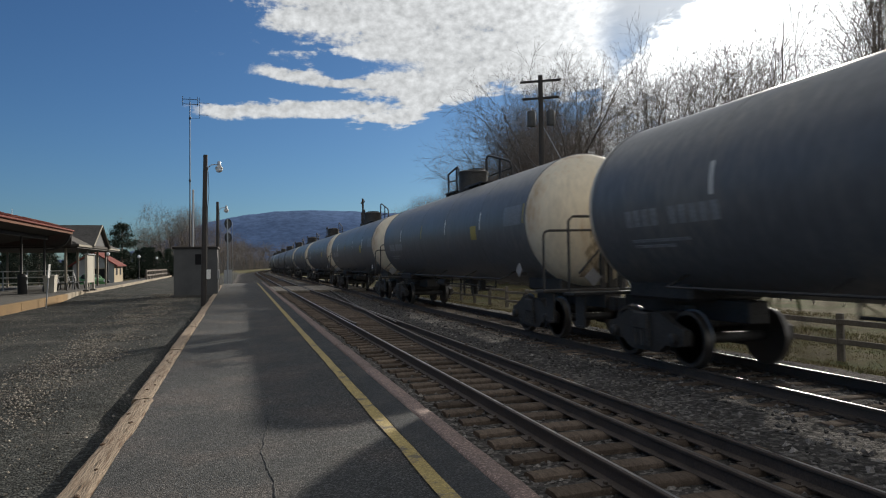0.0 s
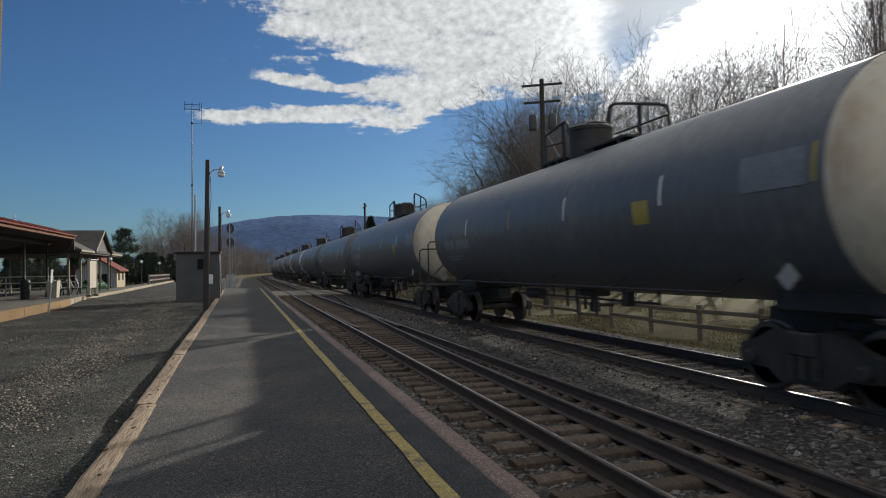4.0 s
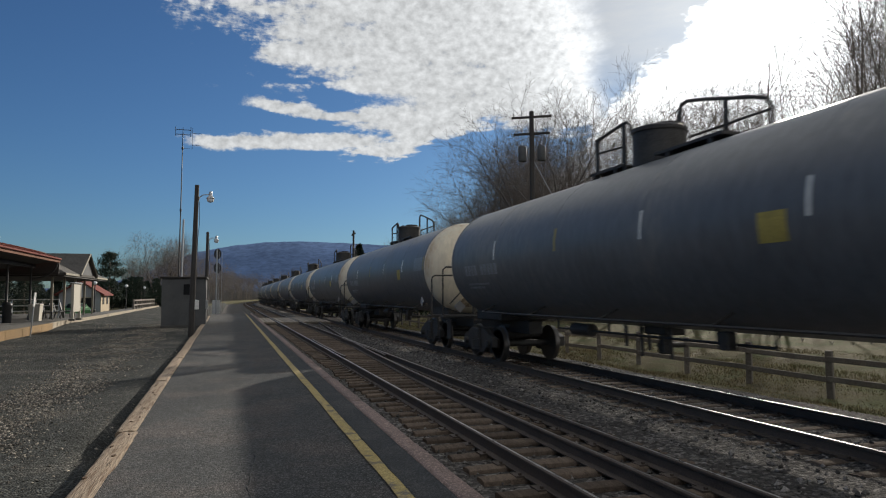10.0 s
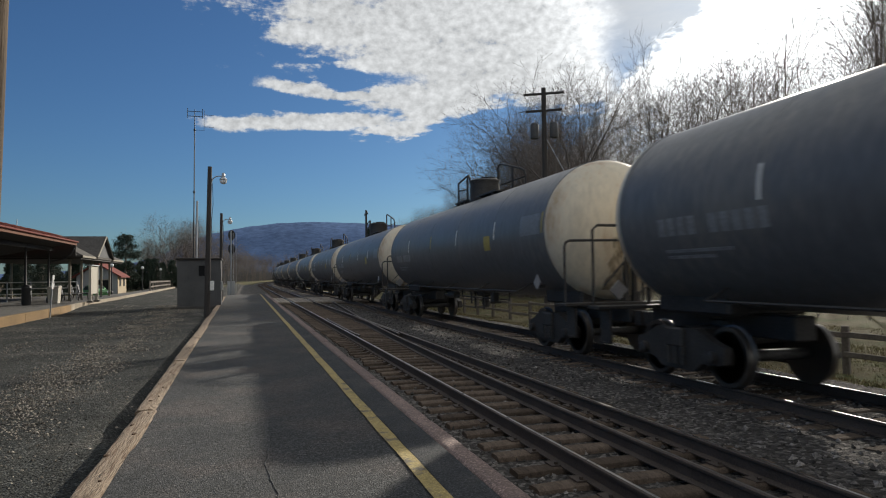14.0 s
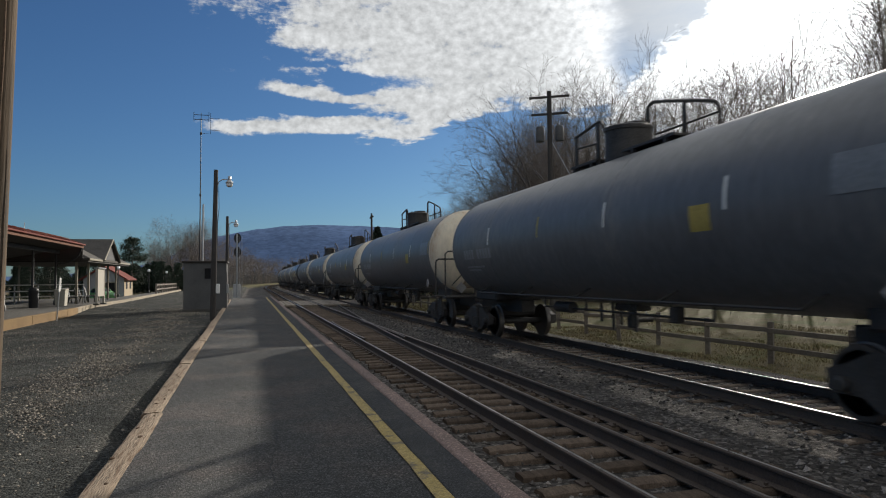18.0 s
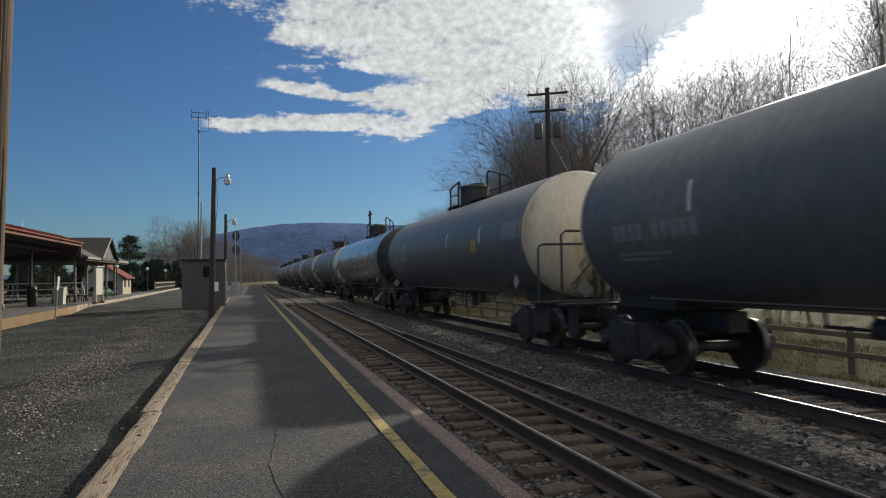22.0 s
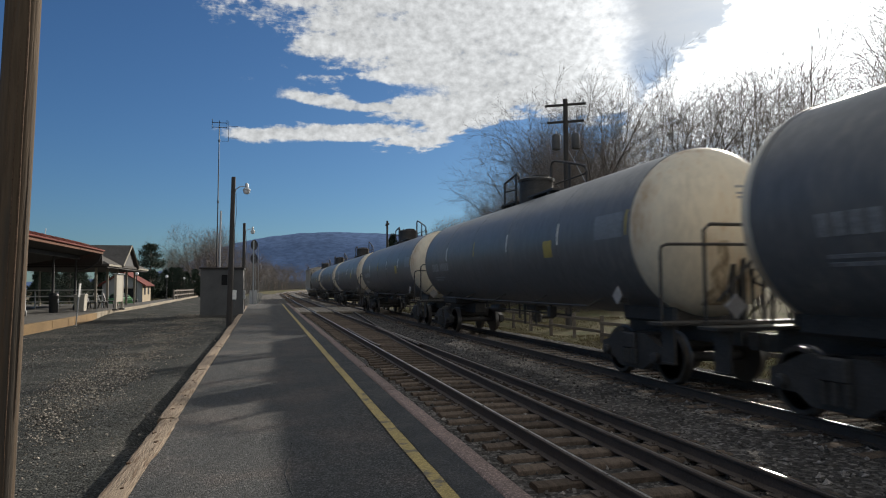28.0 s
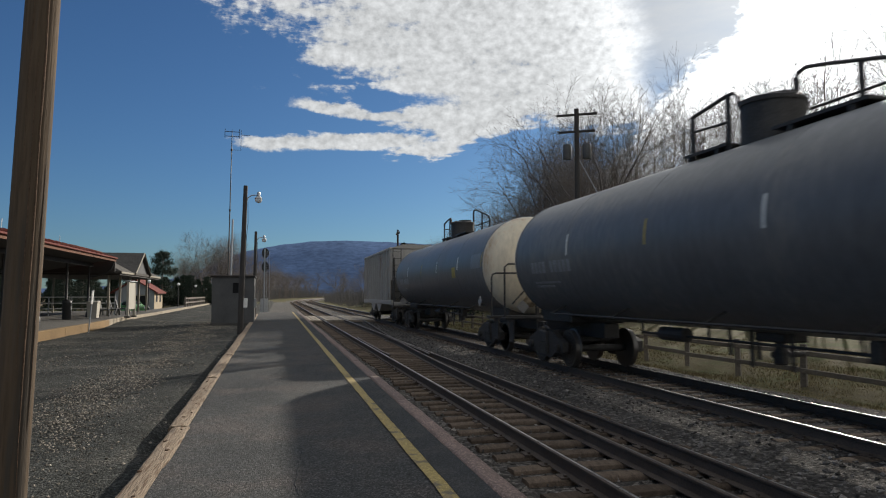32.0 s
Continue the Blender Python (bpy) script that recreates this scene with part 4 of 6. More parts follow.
def hopper_car():
    car = thing("hopper_car", "weathered grey covered hopper car with ribbed sides, last in the train", "hopper car")
    L = 5.9
    q = Geo()
    poly = [(-L, 4.35), (-L, 2.6), (-L + 1.5, 1.35), (-2.4, 1.2), (-1.6, 0.75), (-0.9, 0.75), (0, 1.3), (0.9, 0.75), (1.6, 0.75), (2.4, 1.2), (L - 1.5, 1.35), (L, 2.6), (L, 4.35), (L - 0.2, 4.5), (-L + 0.2, 4.5)]
    q.prism(poly, -1.48, 1.48, "x")
    part("body", fix_normals(q.mesh("body", M["hopper"])), None, car)
    q = Geo().prism([(-1.5, 4.45), (-0.8, 4.68), (0.8, 4.68), (1.5, 4.45)], -L, L, "y")
    part("roof", fix_normals(q.mesh("roof", M["hopper"])), None, car)
    for i in range(4):
        part("roof_hatch", Geo().lathe([(0.42, 4.6), (0.42, 4.78), (0.3, 4.84)], 18, Matrix.Translation((0, -4.2 + i * 2.8, 0))), M["steel"], car)
    for x in (-1, 1):
        for i in range(13):
            y = -L + 0.1 + i * (2 * L - 0.2) / 12
            part("rib", Geo().box(min(x * 1.47, x * 1.56), max(x * 1.47, x * 1.56), y - 0.06, y + 0.06, 1.45, 4.42, 0.01), M["hopper"], car)
        part("side_sill", Geo().box(min(x * 1.4, x * 1.54), max(x * 1.4, x * 1.54), -L - 0.4, L + 0.4, 1.2, 1.45, 0.02), M["hopper"], car)
        part("top_chord", Geo().box(min(x * 1.4, x * 1.57), max(x * 1.4, x * 1.57), -L, L, 4.36, 4.5, 0.02), M["hopper"], car)
    for s in (-1, 1):
        turn = pose(0, 0, 0, 0, 0, 0 if s < 0 else 180)
        part("stub_sill", Geo().box(-0.22, 0.22, -6.3, -3.0, 0.75, 1.2, 0.02, turn), M["steel"], car)
        part("coupler", COUPLER, None, car, at=turn @ pose(0, -5.5, 0))
        q = Geo()
        for x in (-1.42, -0.95):
            q.tube([(x, -6.25, 0.7), (x, -6.25, 4.4)], 0.025, 6, m=turn)
        for i in range(10):
            q.tube([(-1.42, -6.25, 0.8 + i * 0.38), (-0.95, -6.25, 0.8 + i * 0.38)], 0.015, 6, m=turn)
        for x in (-1.3, 1.3):
            q.tube([(x, -L - 0.35, 1.3), (x, -L + 0.1, 4.3)], 0.05, 6, m=turn)
        part("end_ladder", q, M["steel"], car)
        part("end_sill", Geo().box(-1.5, 1.5, -6.35, -5.9, 1.15, 1.35, 0.02, turn), M["hopper"], car)
        add_truck(car, s * 4.6)
    return car


TEMPLATES = {
    "cream": tank_car("tank_car", M["tank"], M["cream"], "black railway tank car with cream-painted dished ends"),
    "dark": tank_car("tank_car", M["tank"], M["tank"], "all-black railway tank car with black dished ends"),
    "gloss": tank_car("tank_car", M["tank_gloss"], M["tank_black"], "shiny black railway tank car with black dished ends"),
    "pale": tank_car("tank_car", M["tank"], M["pale"], "black railway tank car with pale grey dished ends"),
}
KINDS = {5: "dark", 6: "dark", 7: "pale", 20: "gloss", 21: "pale"}
FIRST, LAST = -3, 28
used = set()
TRAIN = []
for k in range(FIRST, LAST + 1):
    kind = KINDS.get(k, "cream")
    y0 = FIRST_SEAM + CAR_LEN * k + HALF
    if kind in used:
        car = copy_thing(TEMPLATES[kind], track_pose(TRACKS[1], y0))
    else:
        car = TEMPLATES[kind]
        used.add(kind)
    TRAIN.append((car, y0))
TRAIN.append((hopper_car(), FIRST_SEAM + CAR_LEN * LAST + HALF + CAR_LEN / 2 + 6.6))

# ---- poles, shed, signal ----


def wood_pole(name, label, x, y, z0, h, r0, r1, mat, lean=(0, 0), n=18):
    p = thing(name, label, "pole", at=pose(x, y, z0, lean[1], lean[0], 0))
    q = Geo()
    k = 14
    v, f = [], []
    for i in range(k + 1):
        t = i / k
        r = r0 + (r1 - r0) * t
        for j in range(n):
            a = 2 * math.pi * j / n
            rr = r * (1 + 0.035 * noise.noise(Vector((math.cos(a) * 1.6, math.sin(a) * 1.6, t * 2.5 + x))))
            v.append((rr * math.cos(a), rr * math.sin(a), h * t - (0.3 if i == 0 else 0)))
    for i in range(k):
        for j in range(n):
            f.append((i * n + j, i * n + (j + 1) % n, (i + 1) * n + (j + 1) % n, (i + 1) * n + j))
    f.append(tuple(k * n + j for j in range(n)))
    q.add(v, f)
    part("shaft", q, mat, p, smooth=50)
    return p


near_pole = wood_pole("wooden_pole", "weathered brown wooden pole standing in the gravel", -1.775, 5.2, -0.14, 8.0, 0.114, 0.104, M["pole"], (1.5, 0))
for a, z0, z1, w in ((5.35, 0.2, 6.6, 0.009), (5.0, 1.2, 3.4, 0.004), (4.6, 2.4, 5.2, 0.003), (5.9, 0.8, 2.6, 0.003)):
    pts, rad = [], []
    for k in range(25):
        z = z0 + (z1 - z0) * k / 24
        aa = a + 0.09 * noise.noise(Vector((z * 0.9, a, 0))) + 0.04 * noise.noise(Vector((z * 4, a, 1)))
        r = 0.1135 + (0.1035 - 0.1135) * z / 8.0
        pts.append((r * math.cos(aa), r * math.sin(aa), z))
        rad.append(0.001 + w * math.sin(math.pi * k / 24) * (0.7 + 0.6 * noise.noise(Vector((z * 2, a, 4)))))
    part("drying_crack", Geo().tube(pts, rad, 5), M["knot"], near_pole, "long dark drying crack")


def lamp_pole(x, y, h, lean):
    p = wood_pole("lamp_pole", "dark wooden platform lamp pole with a gooseneck lamp", x, y, -0.14, h, 0.13, 0.088, M["dark_pole"], lean)
    z = h - 0.72
    part("lamp_arm", Geo().tube([(0.07, 0, z), (0.12, 0, z + 0.2), (0.26, 0, z + 0.31), (0.52, 0, z + 0.34)], 0.022, 8), M["galv"], p)
    q = Geo().lathe([(0.04, 0.2), (0.07, 0.16), (0.07, 0.02), (0.13, -0.05), (0.17, -0.1), (0.165, -0.12)], 20, Matrix.Translation((0.56, 0, z + 0.28)))
    part("lamp_head", q, M["galv"], p, "grey metal lamp hood", smooth=40)
    q = Geo().lathe([(0.14, -0.12), (0.15, -0.18), (0.11, -0.26), (0.03, -0.29)], 18, Matrix.Translation((0.56, 0, z + 0.28)))
    part("lamp_globe", q, M["lamp_glass"], p, "pale glass globe", smooth=60)
    part("conduit", Geo().tube([(0.12, 0, z), (0.16, -0.02, z - 0.9), (0.11, 0, z - 1.6), (0.115, 0, 1.0)], 0.012, 6), M["black_metal"], p)
    return p


lamp = lamp_pole(-1.61, 30.5, 6.46, (1.0, 0))
q = Geo().box(0.1, 0.26, -0.12, 0.0, 1.15, 1.55, 0.01)
part("meter_box", q, M["white"], lamp, "small pale meter box")
lamp_pole(-1.64, 48.0, 6.04, (0.3, 0))

shed = thing("equipment_shed", "small grey-brown flat-roofed equipment shed beside the platform", "shed", at=pose(-2.52, 41.2, -0.15))
part("wall", Geo().box(-1.12, 1.12, -1.5, 1.5, 0.12, 2.7, 0.015), M["shed"], shed)
part("base", Geo().box(-1.16, 1.16, -1.54, 1.54, 0, 0.14, 0.01), M["concrete"], shed)
part("roof", Geo().box(-1.2, 1.2, -1.6, 1.6, 2.7, 2.8, 0.02), M["dark_board"], shed, "overhanging flat roof")
part("window", Geo().box(-0.01, 0.31, -1.53, -1.49, 1.8, 2.38), M["dark"], shed, "small dark window")
q = Geo()
for a in ((-0.05, -0.01, 1.76, 2.42), (0.31, 0.35, 1.76, 2.42), (-0.01, 0.31, 2.38, 2.42), (-0.01, 0.31, 1.76, 1.8)):
    q.box(a[0], a[1], -1.54, -1.49, a[2], a[3])
part("window_frame", q, M["shed"], shed)
part("door", Geo().box(1.11, 1.15, -0.9, 0.1, 0.16, 2.2, 0.01), M["shed"], shed, "plain metal door")
part("junction_box", Geo().box(1.12, 1.26, -1.25, -0.95, 1.0, 1.5, 0.01), M["galv"], shed)
for i in range(6):
    part("wall_batten", Geo().box(-1.12 + i * 0.445, -1.08 + i * 0.445, -1.512, -1.495, 0.14, 2.7), M["shed"], shed)

mast = thing("antenna_mast", "thin dark antenna mast with dipole elements behind the shed", "antenna", at=pose(-3.36, 47.5, -0.15, 0, 0.35, 0))
part("lower_pipe", Geo().tube([(0.16, 0, 0), (0.2, 0, 6.8)], [0.07, 0.06], 10), M["galv"], mast, "grey galvanised pipe")
part("mast_pole", Geo().tube([(0, 0, 0), (0, 0, 5), (0, 0, 12.6)], [0.045, 0.04, 0.028], 8), M["black_metal"], mast)
for x in (-0.46, 0.0, 0.49):
    part("element", Geo().tube([(x, 0, 12.36), (x, 0, 13.0 if x else 12.95)], 0.02, 6), M["black_metal"], mast)
for z in (12.48, 12.8):
    part("element", Geo().tube([(-0.46, 0, z), (0.49, 0, z)], 0.022, 6), M["black_metal"], mast)
part("element", Geo().tube([(0.0, 0, 11.55), (0.6, 0, 11.55), (0.6, 0, 12.95)], 0.014, 6), M["black_metal"], mast)
for z in (11.8, 12.6):
    part("element", Geo().tube([(0.6, 0, z), (1.2, 0, z)], 0.013, 6), M["black_metal"], mast)
for z in (7.4, 11.55):
    part("clamp", Geo().lathe([(0.05, z - 0.08), (0.07, z - 0.06), (0.07, z + 0.06), (0.05, z + 0.08)], 10), M["black_metal"], mast)

signal = thing("railway_signal", "railway signal mast with two black signal heads", "signal", at=pose(-1.35, 66, -0.3))
part("mast_pole", Geo().tube([(0, 0, 0), (0, 0, 6.2)], 0.075, 10), M["galv"], signal, "grey metal mast")
for z in (4.5, 5.8):
    q = Geo().prism([(0.33 * math.cos(i * math.pi / 12), 0.48 * math.sin(i * math.pi / 12)) for i in range(24)], 0.09, 0.14, "y", Matrix.Translation((0.05, 0, z)))
    board = part("signal_head", fix_normals(q.mesh("signal_head", M["black_metal"])), None, signal, "black oval signal head")
    for dz in (-0.24, 0, 0.24):
        q = Geo().lathe([(0.08, 0), (0.12, 0.02), (0.12, 0.25), (0.11, 0.25), (0.1, 0.02)], 14, pose(0.05, 0.13, z + dz, -90), closed=False)
        part("hood", q, M["black_metal"], board)
part("ladder", Geo().tube([(0.2, 0.1, 0), (0.2, 0.1, 6)], 0.02, 6).tube([(0.45, 0.1, 0), (0.45, 0.1, 6)], 0.02, 6), M["galv"], signal)
part("case", Geo().box(-0.35, 0.35, 0.4, 0.9, 0, 1.5, 0.02), M["galv"], signal, "grey relay case at its foot")


def utility_pole(x, y, h, label, arms):
    p = wood_pole("utility_pole", label, x, y, ground_z(x, y), h, 0.17, 0.12, M["dark_pole"], n=10)
    for z, w in arms:
        arm = part("crossarm", Geo().box(-0.06, 0.06, -w, w, h - z - 0.07, h - z + 0.07, 0.01), M["dark_pole"], p)
        for s in (-0.9, -0.5, 0.5, 0.9):
            part("insulator", Geo().lathe([(0.03, 0), (0.05, 0.05), (0.03, 0.08), (0.045, 0.13), (0.01, 0.16)], 8, Matrix.Translation((0, s * w, h - z + 0.07))), M["galv"], arm)
    return p


up = utility_pole(15.0, 32.2, 12.0, "tall dark wooden utility pole with crossarms behind the train", ())
for z, w in ((0.3, 1.05), (1.2, 0.95)):
    arm = part("crossarm", Geo().box(-1.0 * w, 1.0 * w, -0.06, 0.06, 12.0 - z - 0.055, 12.0 - z + 0.055, 0.01, pose(0, 0, 0, 0, 0, -30)), M["dark_pole"], up)
    for s in (-0.9, -0.5, 0.5, 0.9):
        part("insulator", Geo().lathe([(0.03, 0), (0.05, 0.05), (0.03, 0.08), (0.045, 0.13), (0.01, 0.16)], 8, pose(0, 0, 0, 0, 0, -30) @ Matrix.Translation((s * w, 0, 12.0 - z + 0.08))), M["galv"], arm)
for sx in (-0.5, 0.5):
    can = part("transformer", Geo().lathe([(0.2, 0), (0.22, 0.04), (0.22, 0.72), (0.17, 0.8), (0.05, 0.83)], 16, pose(sx * 0.87, -sx * 0.5, 9.35)), M["shed"], up, "grey pole-mounted transformer can", smooth=40)
    part("bushing", Geo().lathe([(0.03, 0), (0.045, 0.06), (0.03, 0.1), (0.04, 0.16), (0.015, 0.2)], 8, pose(sx * 0.87, -sx * 0.5, 10.17)), M["galv"], can)
part("guy_wire", Geo().tube([(0.1, -0.05, 9.3), (4.2, -2.4, 0.0)], 0.025, 6), M["galv"], up, "pale guy wire")
utility_pole(14.5, 84, 10.5, "dark wooden utility pole along the far side of the tracks", ((0.5, 1.2),))

# ---- fence beyond the train ----
fence = thing("rail_fence", "grey weathered post-and-rail fence on the far verge", "fence")
post_mesh = Geo().box(-0.07, 0.07, -0.07, 0.07, -0.3, 1.05, 0.015).mesh("post", M["fence"])
rail_mesh = Geo().box(-0.03, 0.03, 0, 2.5, -0.06, 0.06, 0.012).mesh("fence_rail", M["fence"])
for i in range(26):
    y = 2 + i * 2.45
    z = ground_z(12.6, y)
    part("post", post_mesh, None, fence, at=pose(12.6, y, z, 0.8 * math.sin(i * 3), 0.8 * math.cos(i * 5), 7 * i))
    if i < 25:
        for h in (0.42, 0.85):
            part("fence_rail", rail_mesh, None, fence, at=pose(12.55, y, z + h, 0.5 * math.sin(i * 2.1), 0, 0))

# ---- station side ----
station_platform = thing("station_platform", "concrete station platform with an ochre kerb", "platform", kind="structure")
edge = [(-8.45, -4), (-8.45, 27), (-8.55, 34), (-8.75, 39), (-9.0, 42.5), (-9.05, 55), (-9.6, 75), (-10.6, 112)]
g = Geo()
k = len(edge)
top = [(x, y, 0.2) for x, y in edge] + [(-12.2, 112, 0.2), (-11.2, 62, 0.2), (-24, 62, 0.2), (-24, -4, 0.2)]
low = [(x, y, -0.6) for x, y, z in top]
m = len(top)
g.add(top + low, [tuple(range(m))] + [(i, (i + 1) % m, m + (i + 1) % m, m + i) for i in range(m)])
part("slab", fix_normals(g.mesh("slab", M["concrete"])), None, station_platform)
for (x0, y0), (x1, y1) in zip(edge, edge[1:]):
    length = math.hypot(x1 - x0, y1 - y0)
    cnt = max(1, round(length / 3.0))
    turn = math.degrees(math.atan2(-(x1 - x0), y1 - y0))
    me = Geo().box(-0.16, 0.06, 0.01, length / cnt - 0.01, -0.45, 0.23, 0.015).mesh("kerb_block", M["ochre"] if y0 < 38 else M["pale_kerb"])
    for i in range(cnt):
        part("kerb_block", me, None, station_platform, at=pose(x0 + (x1 - x0) * i / cnt, y0 + (y1 - y0) * i / cnt, 0, 0, 0, turn))

canopy = thing("platform_canopy", "long platform canopy with rust-red metal roof and dark posts", "canopy", at=pose(-13.2, 0, 0.2))
Y0, Y1 = 14.0, 45.8
g = Geo()
g.prism([(-7.4, 3.42), (-1.2, 2.84), (3.2, 3.62), (3.2, 3.68), (1.9, 4.12), (-2.4, 4.2), (-7.4, 3.56)], Y0, Y1, "y")
part("roof", fix_normals(g.mesh("roof", M["red_roof"])), None, canopy, "rust-red sheet roof")
for i in range(28):
    y = Y0 + 0.3 + i * (Y1 - Y0 - 0.6) / 27
    part("roof_seam", Geo().tube([(3.22, y, 3.7), (1.92, y, 4.14)], 0.028, 5), M["red_roof"], canopy)
part("fascia", Geo().box(3.18, 3.27, Y0 - 0.05, Y1 + 0.05, 3.42, 3.64, 0.01), M["fascia"], canopy, "brown painted fascia board")
part("gutter", Geo().box(3.28, 3.38, Y0, Y1, 3.58, 3.67, 0.02), M["red_roof"], canopy)
# separate near-black layer: shade below the canopy is put into its colour
part("ceiling_board", fix_normals(Geo().prism([(-7.35, 3.32), (-1.2, 2.74), (3.12, 3.52), (3.12, 3.6), (-1.2, 2.82), (-7.35, 3.4)], Y0 + 0.02, Y1 - 0.03, "y").mesh("ceiling_board", M["dark_board"])), None, canopy, "underside coloured dark for shade")
bracket = Geo()
for s in (-1, 1):
    bracket.tube([(0, s * 0.08, 2.5)] + [(0, s * (0.08 + 0.9 * math.sin(t)), 3.5 - 1.0 * math.cos(t)) for t in [math.pi / 2 * i / 6 for i in range(7)]], 0.04, 6)
    bracket.tube([(s * 0.08, 0, 2.5)] + [(s * (0.08 + 0.9 * math.sin(t)), 0, 3.5 - 1.0 * math.cos(t)) for t in [math.pi / 2 * i / 6 for i in range(7)]], 0.04, 6)
bm_ = bracket.mesh("bracket", M["cream_wood"], 50)
for x in (1.9, -1.9, -5.6):
    under = 2.72 + (0.18 * (x + 1.2) if x > -1.2 else 0.094 * (-1.2 - x))
    cp = Geo().lathe([(0.12, 0), (0.12, 0.25), (0.07, 0.32), (0.06, under - 0.2), (0.1, under - 0.12), (0.1, under + 0.02)], 12).mesh("canopy_post", M["black_metal"], 40)
    for i in range(7):
        y = 45.2 - i * 4.4
        part("canopy_post", cp, None, canopy, at=pose(x, y, 0))
        part("bracket", bm_, None, canopy, at=pose(x, y, under - 3.5))
    part("beam", Geo().box(x - 0.09, x + 0.09, Y0, Y1, under - 0.19, under + 0.01, 0.01), M["black_metal"], canopy)
for i in range(6):
    part("canopy_light", Geo().lathe([(0.05, 3.62), (0.12, 3.5), (0.12, 3.46), (0.02, 3.44)], 10, Matrix.Translation((2.6, Y0 + 3 + i * 5.6, 0))), M["white"], canopy, "small white globe light")

part("end_bracket", Geo().tube([(1.9, Y1 - 0.1, 2.35)] + [(1.9 + 1.25 * math.sin(t), Y1 - 0.1, 3.42 - 0.95 * math.cos(t)) for t in [math.pi / 2 * i / 7 for i in range(8)]], 0.05, 6), M["black_metal"], canopy, "dark curved end bracket")
for x, y, h in ((1.6, 26.0, 0.5), (1.2, 33.5, 0.6), (1.4, 41.0, 0.45)):
    part("roof_rod", Geo().tube([(x, y, 4.1), (x + 0.02, y, 4.14 + h)], 0.018, 5), M["galv"], canopy, "thin metal rod on the roof")
part("roof_cable", Geo().tube([(2.6, 34.0, 3.92), (2.45, 33.7, 4.2), (2.2, 33.2, 4.3), (1.9, 32.6, 4.14)], 0.022, 5), M["white"], canopy, "loose white cable")

shelter = thing("station_shelter", "open station shelter with grey-brown shingled hip roof and cross gable", "shelter", at=pose(-13.6, 53.5, 0.2))
g = Geo()
A, Bx, H0, H1 = 7.25, 3.9, 2.85, 4.75
v = [(-Bx, -A, H0), (Bx, -A, H0), (Bx, A, H0), (-Bx, A, H0), (0, -A + 3.4, H1), (0, A - 3.0, H1)]
v2 = [(x, y, z - 0.14) for x, y, z in v]
f = [(0, 1, 4), (1, 2, 5, 4), (2, 3, 5), (3, 0, 4, 5)]
g.add(v + v2[:4], f + [(6, 7, 8, 9)] + [(i, (i + 1) % 4, 6 + (i + 1) % 4, 6 + i) for i in range(4)])
part("roof", fix_normals(g.mesh("roof", M["shingle"])), None, shelter, "shingled hip roof")
# shelter underside darkened the same way, shade as colour
part("ceiling_board", Geo().box(-Bx + 0.08, Bx - 0.08, -A + 0.06, A - 0.06, H0 - 0.24, H0 - 0.15), M["dark_board"], shelter, "underside coloured dark for shade")
# added panel: covers the pale hip slope with painted shade
part("end_board", Geo().box(-Bx, Bx - 0.35, -A - 0.14, -A - 0.03, H0 - 0.12, 3.55), M["dark_board"], shelter, "added dark panel standing for shade under the canopy")
g = Geo()
c, w, z0, z1 = -0.5, 2.85, 2.85, 4.4
g.add([(4.0, c - w, z0), (4.0, c + w, z0), (4.0, c, z1), (0.4, c - w, z0), (0.4, c + w, z0), (0.4, c, z1)], [(0, 2, 5, 3), (1, 4, 5, 2)])
g.add([(4.0, c - w, z0 - .12), (4.0, c + w, z0 - .12), (4.0, c, z1 - .12), (0.4, c - w, z0 - .12), (0.4, c + w, z0 - .12), (0.4, c, z1 - .12)], [(0, 3, 5, 2), (1, 2, 5, 4)])
part("gable_roof", g, M["shingle"], shelter, "shingled cross gable")
g = Geo().add([(3.8, c - w + 0.3, z0), (3.8, c + w - 0.3, z0), (3.8, c, z1 - 0.22), (3.7, c - w + 0.3, z0), (3.7, c + w - 0.3, z0), (3.7, c, z1 - 0.22)], [(0, 1, 2), (3, 5, 4), (0, 3, 4, 1), (1, 4, 5, 2), (2, 5, 3, 0)])
part("gable_wall", fix_normals(g.mesh("gable_wall", M["shed"])), None, shelter)
for s in (-1, 1):
    part("bargeboard", Geo().tube([(4.02, c + s * w, z0 - 0.05), (4.02, c, z1 - 0.05)], 0.055, 4), M["cream_wood"], shelter, "cream painted bargeboard")
part("fascia", Geo().box(Bx - 0.05, Bx + 0.03, -A, c - w, H0 - 0.15, H0 - 0.02, 0.01), M["cream_wood"], shelter)
part("fascia", Geo().box(Bx - 0.05, Bx + 0.03, c + w, A, H0 - 0.15, H0 - 0.02, 0.01), M["cream_wood"], shelter)
wp = Geo().box(-0.065, 0.065, -0.065, 0.065, 0, 2.7, 0.01).mesh("shelter_post", M["cream_wood"])
br = Geo().tube([(0, 0, 1.7)] + [(0, 0.95 * math.sin(t), 2.65 - 0.95 * math.cos(t)) for t in [math.pi / 2 * i / 5 for i in range(6)]], 0.04, 5)
br.tube([(0, 0, 1.7)] + [(0, -0.95 * math.sin(t), 2.65 - 0.95 * math.cos(t)) for t in [math.pi / 2 * i / 5 for i in range(6)]], 0.04, 5)
brm = br.mesh("brace", M["cream_wood"], 50)
for x in (-3.0, 3.0):
    for y in (-6.4, -3.2, 0, 3.2, 6.4):
        part("shelter_post", wp, None, shelter, at=pose(x, y, 0))
        part("brace", brm, None, shelter, at=pose(x, y, 0))

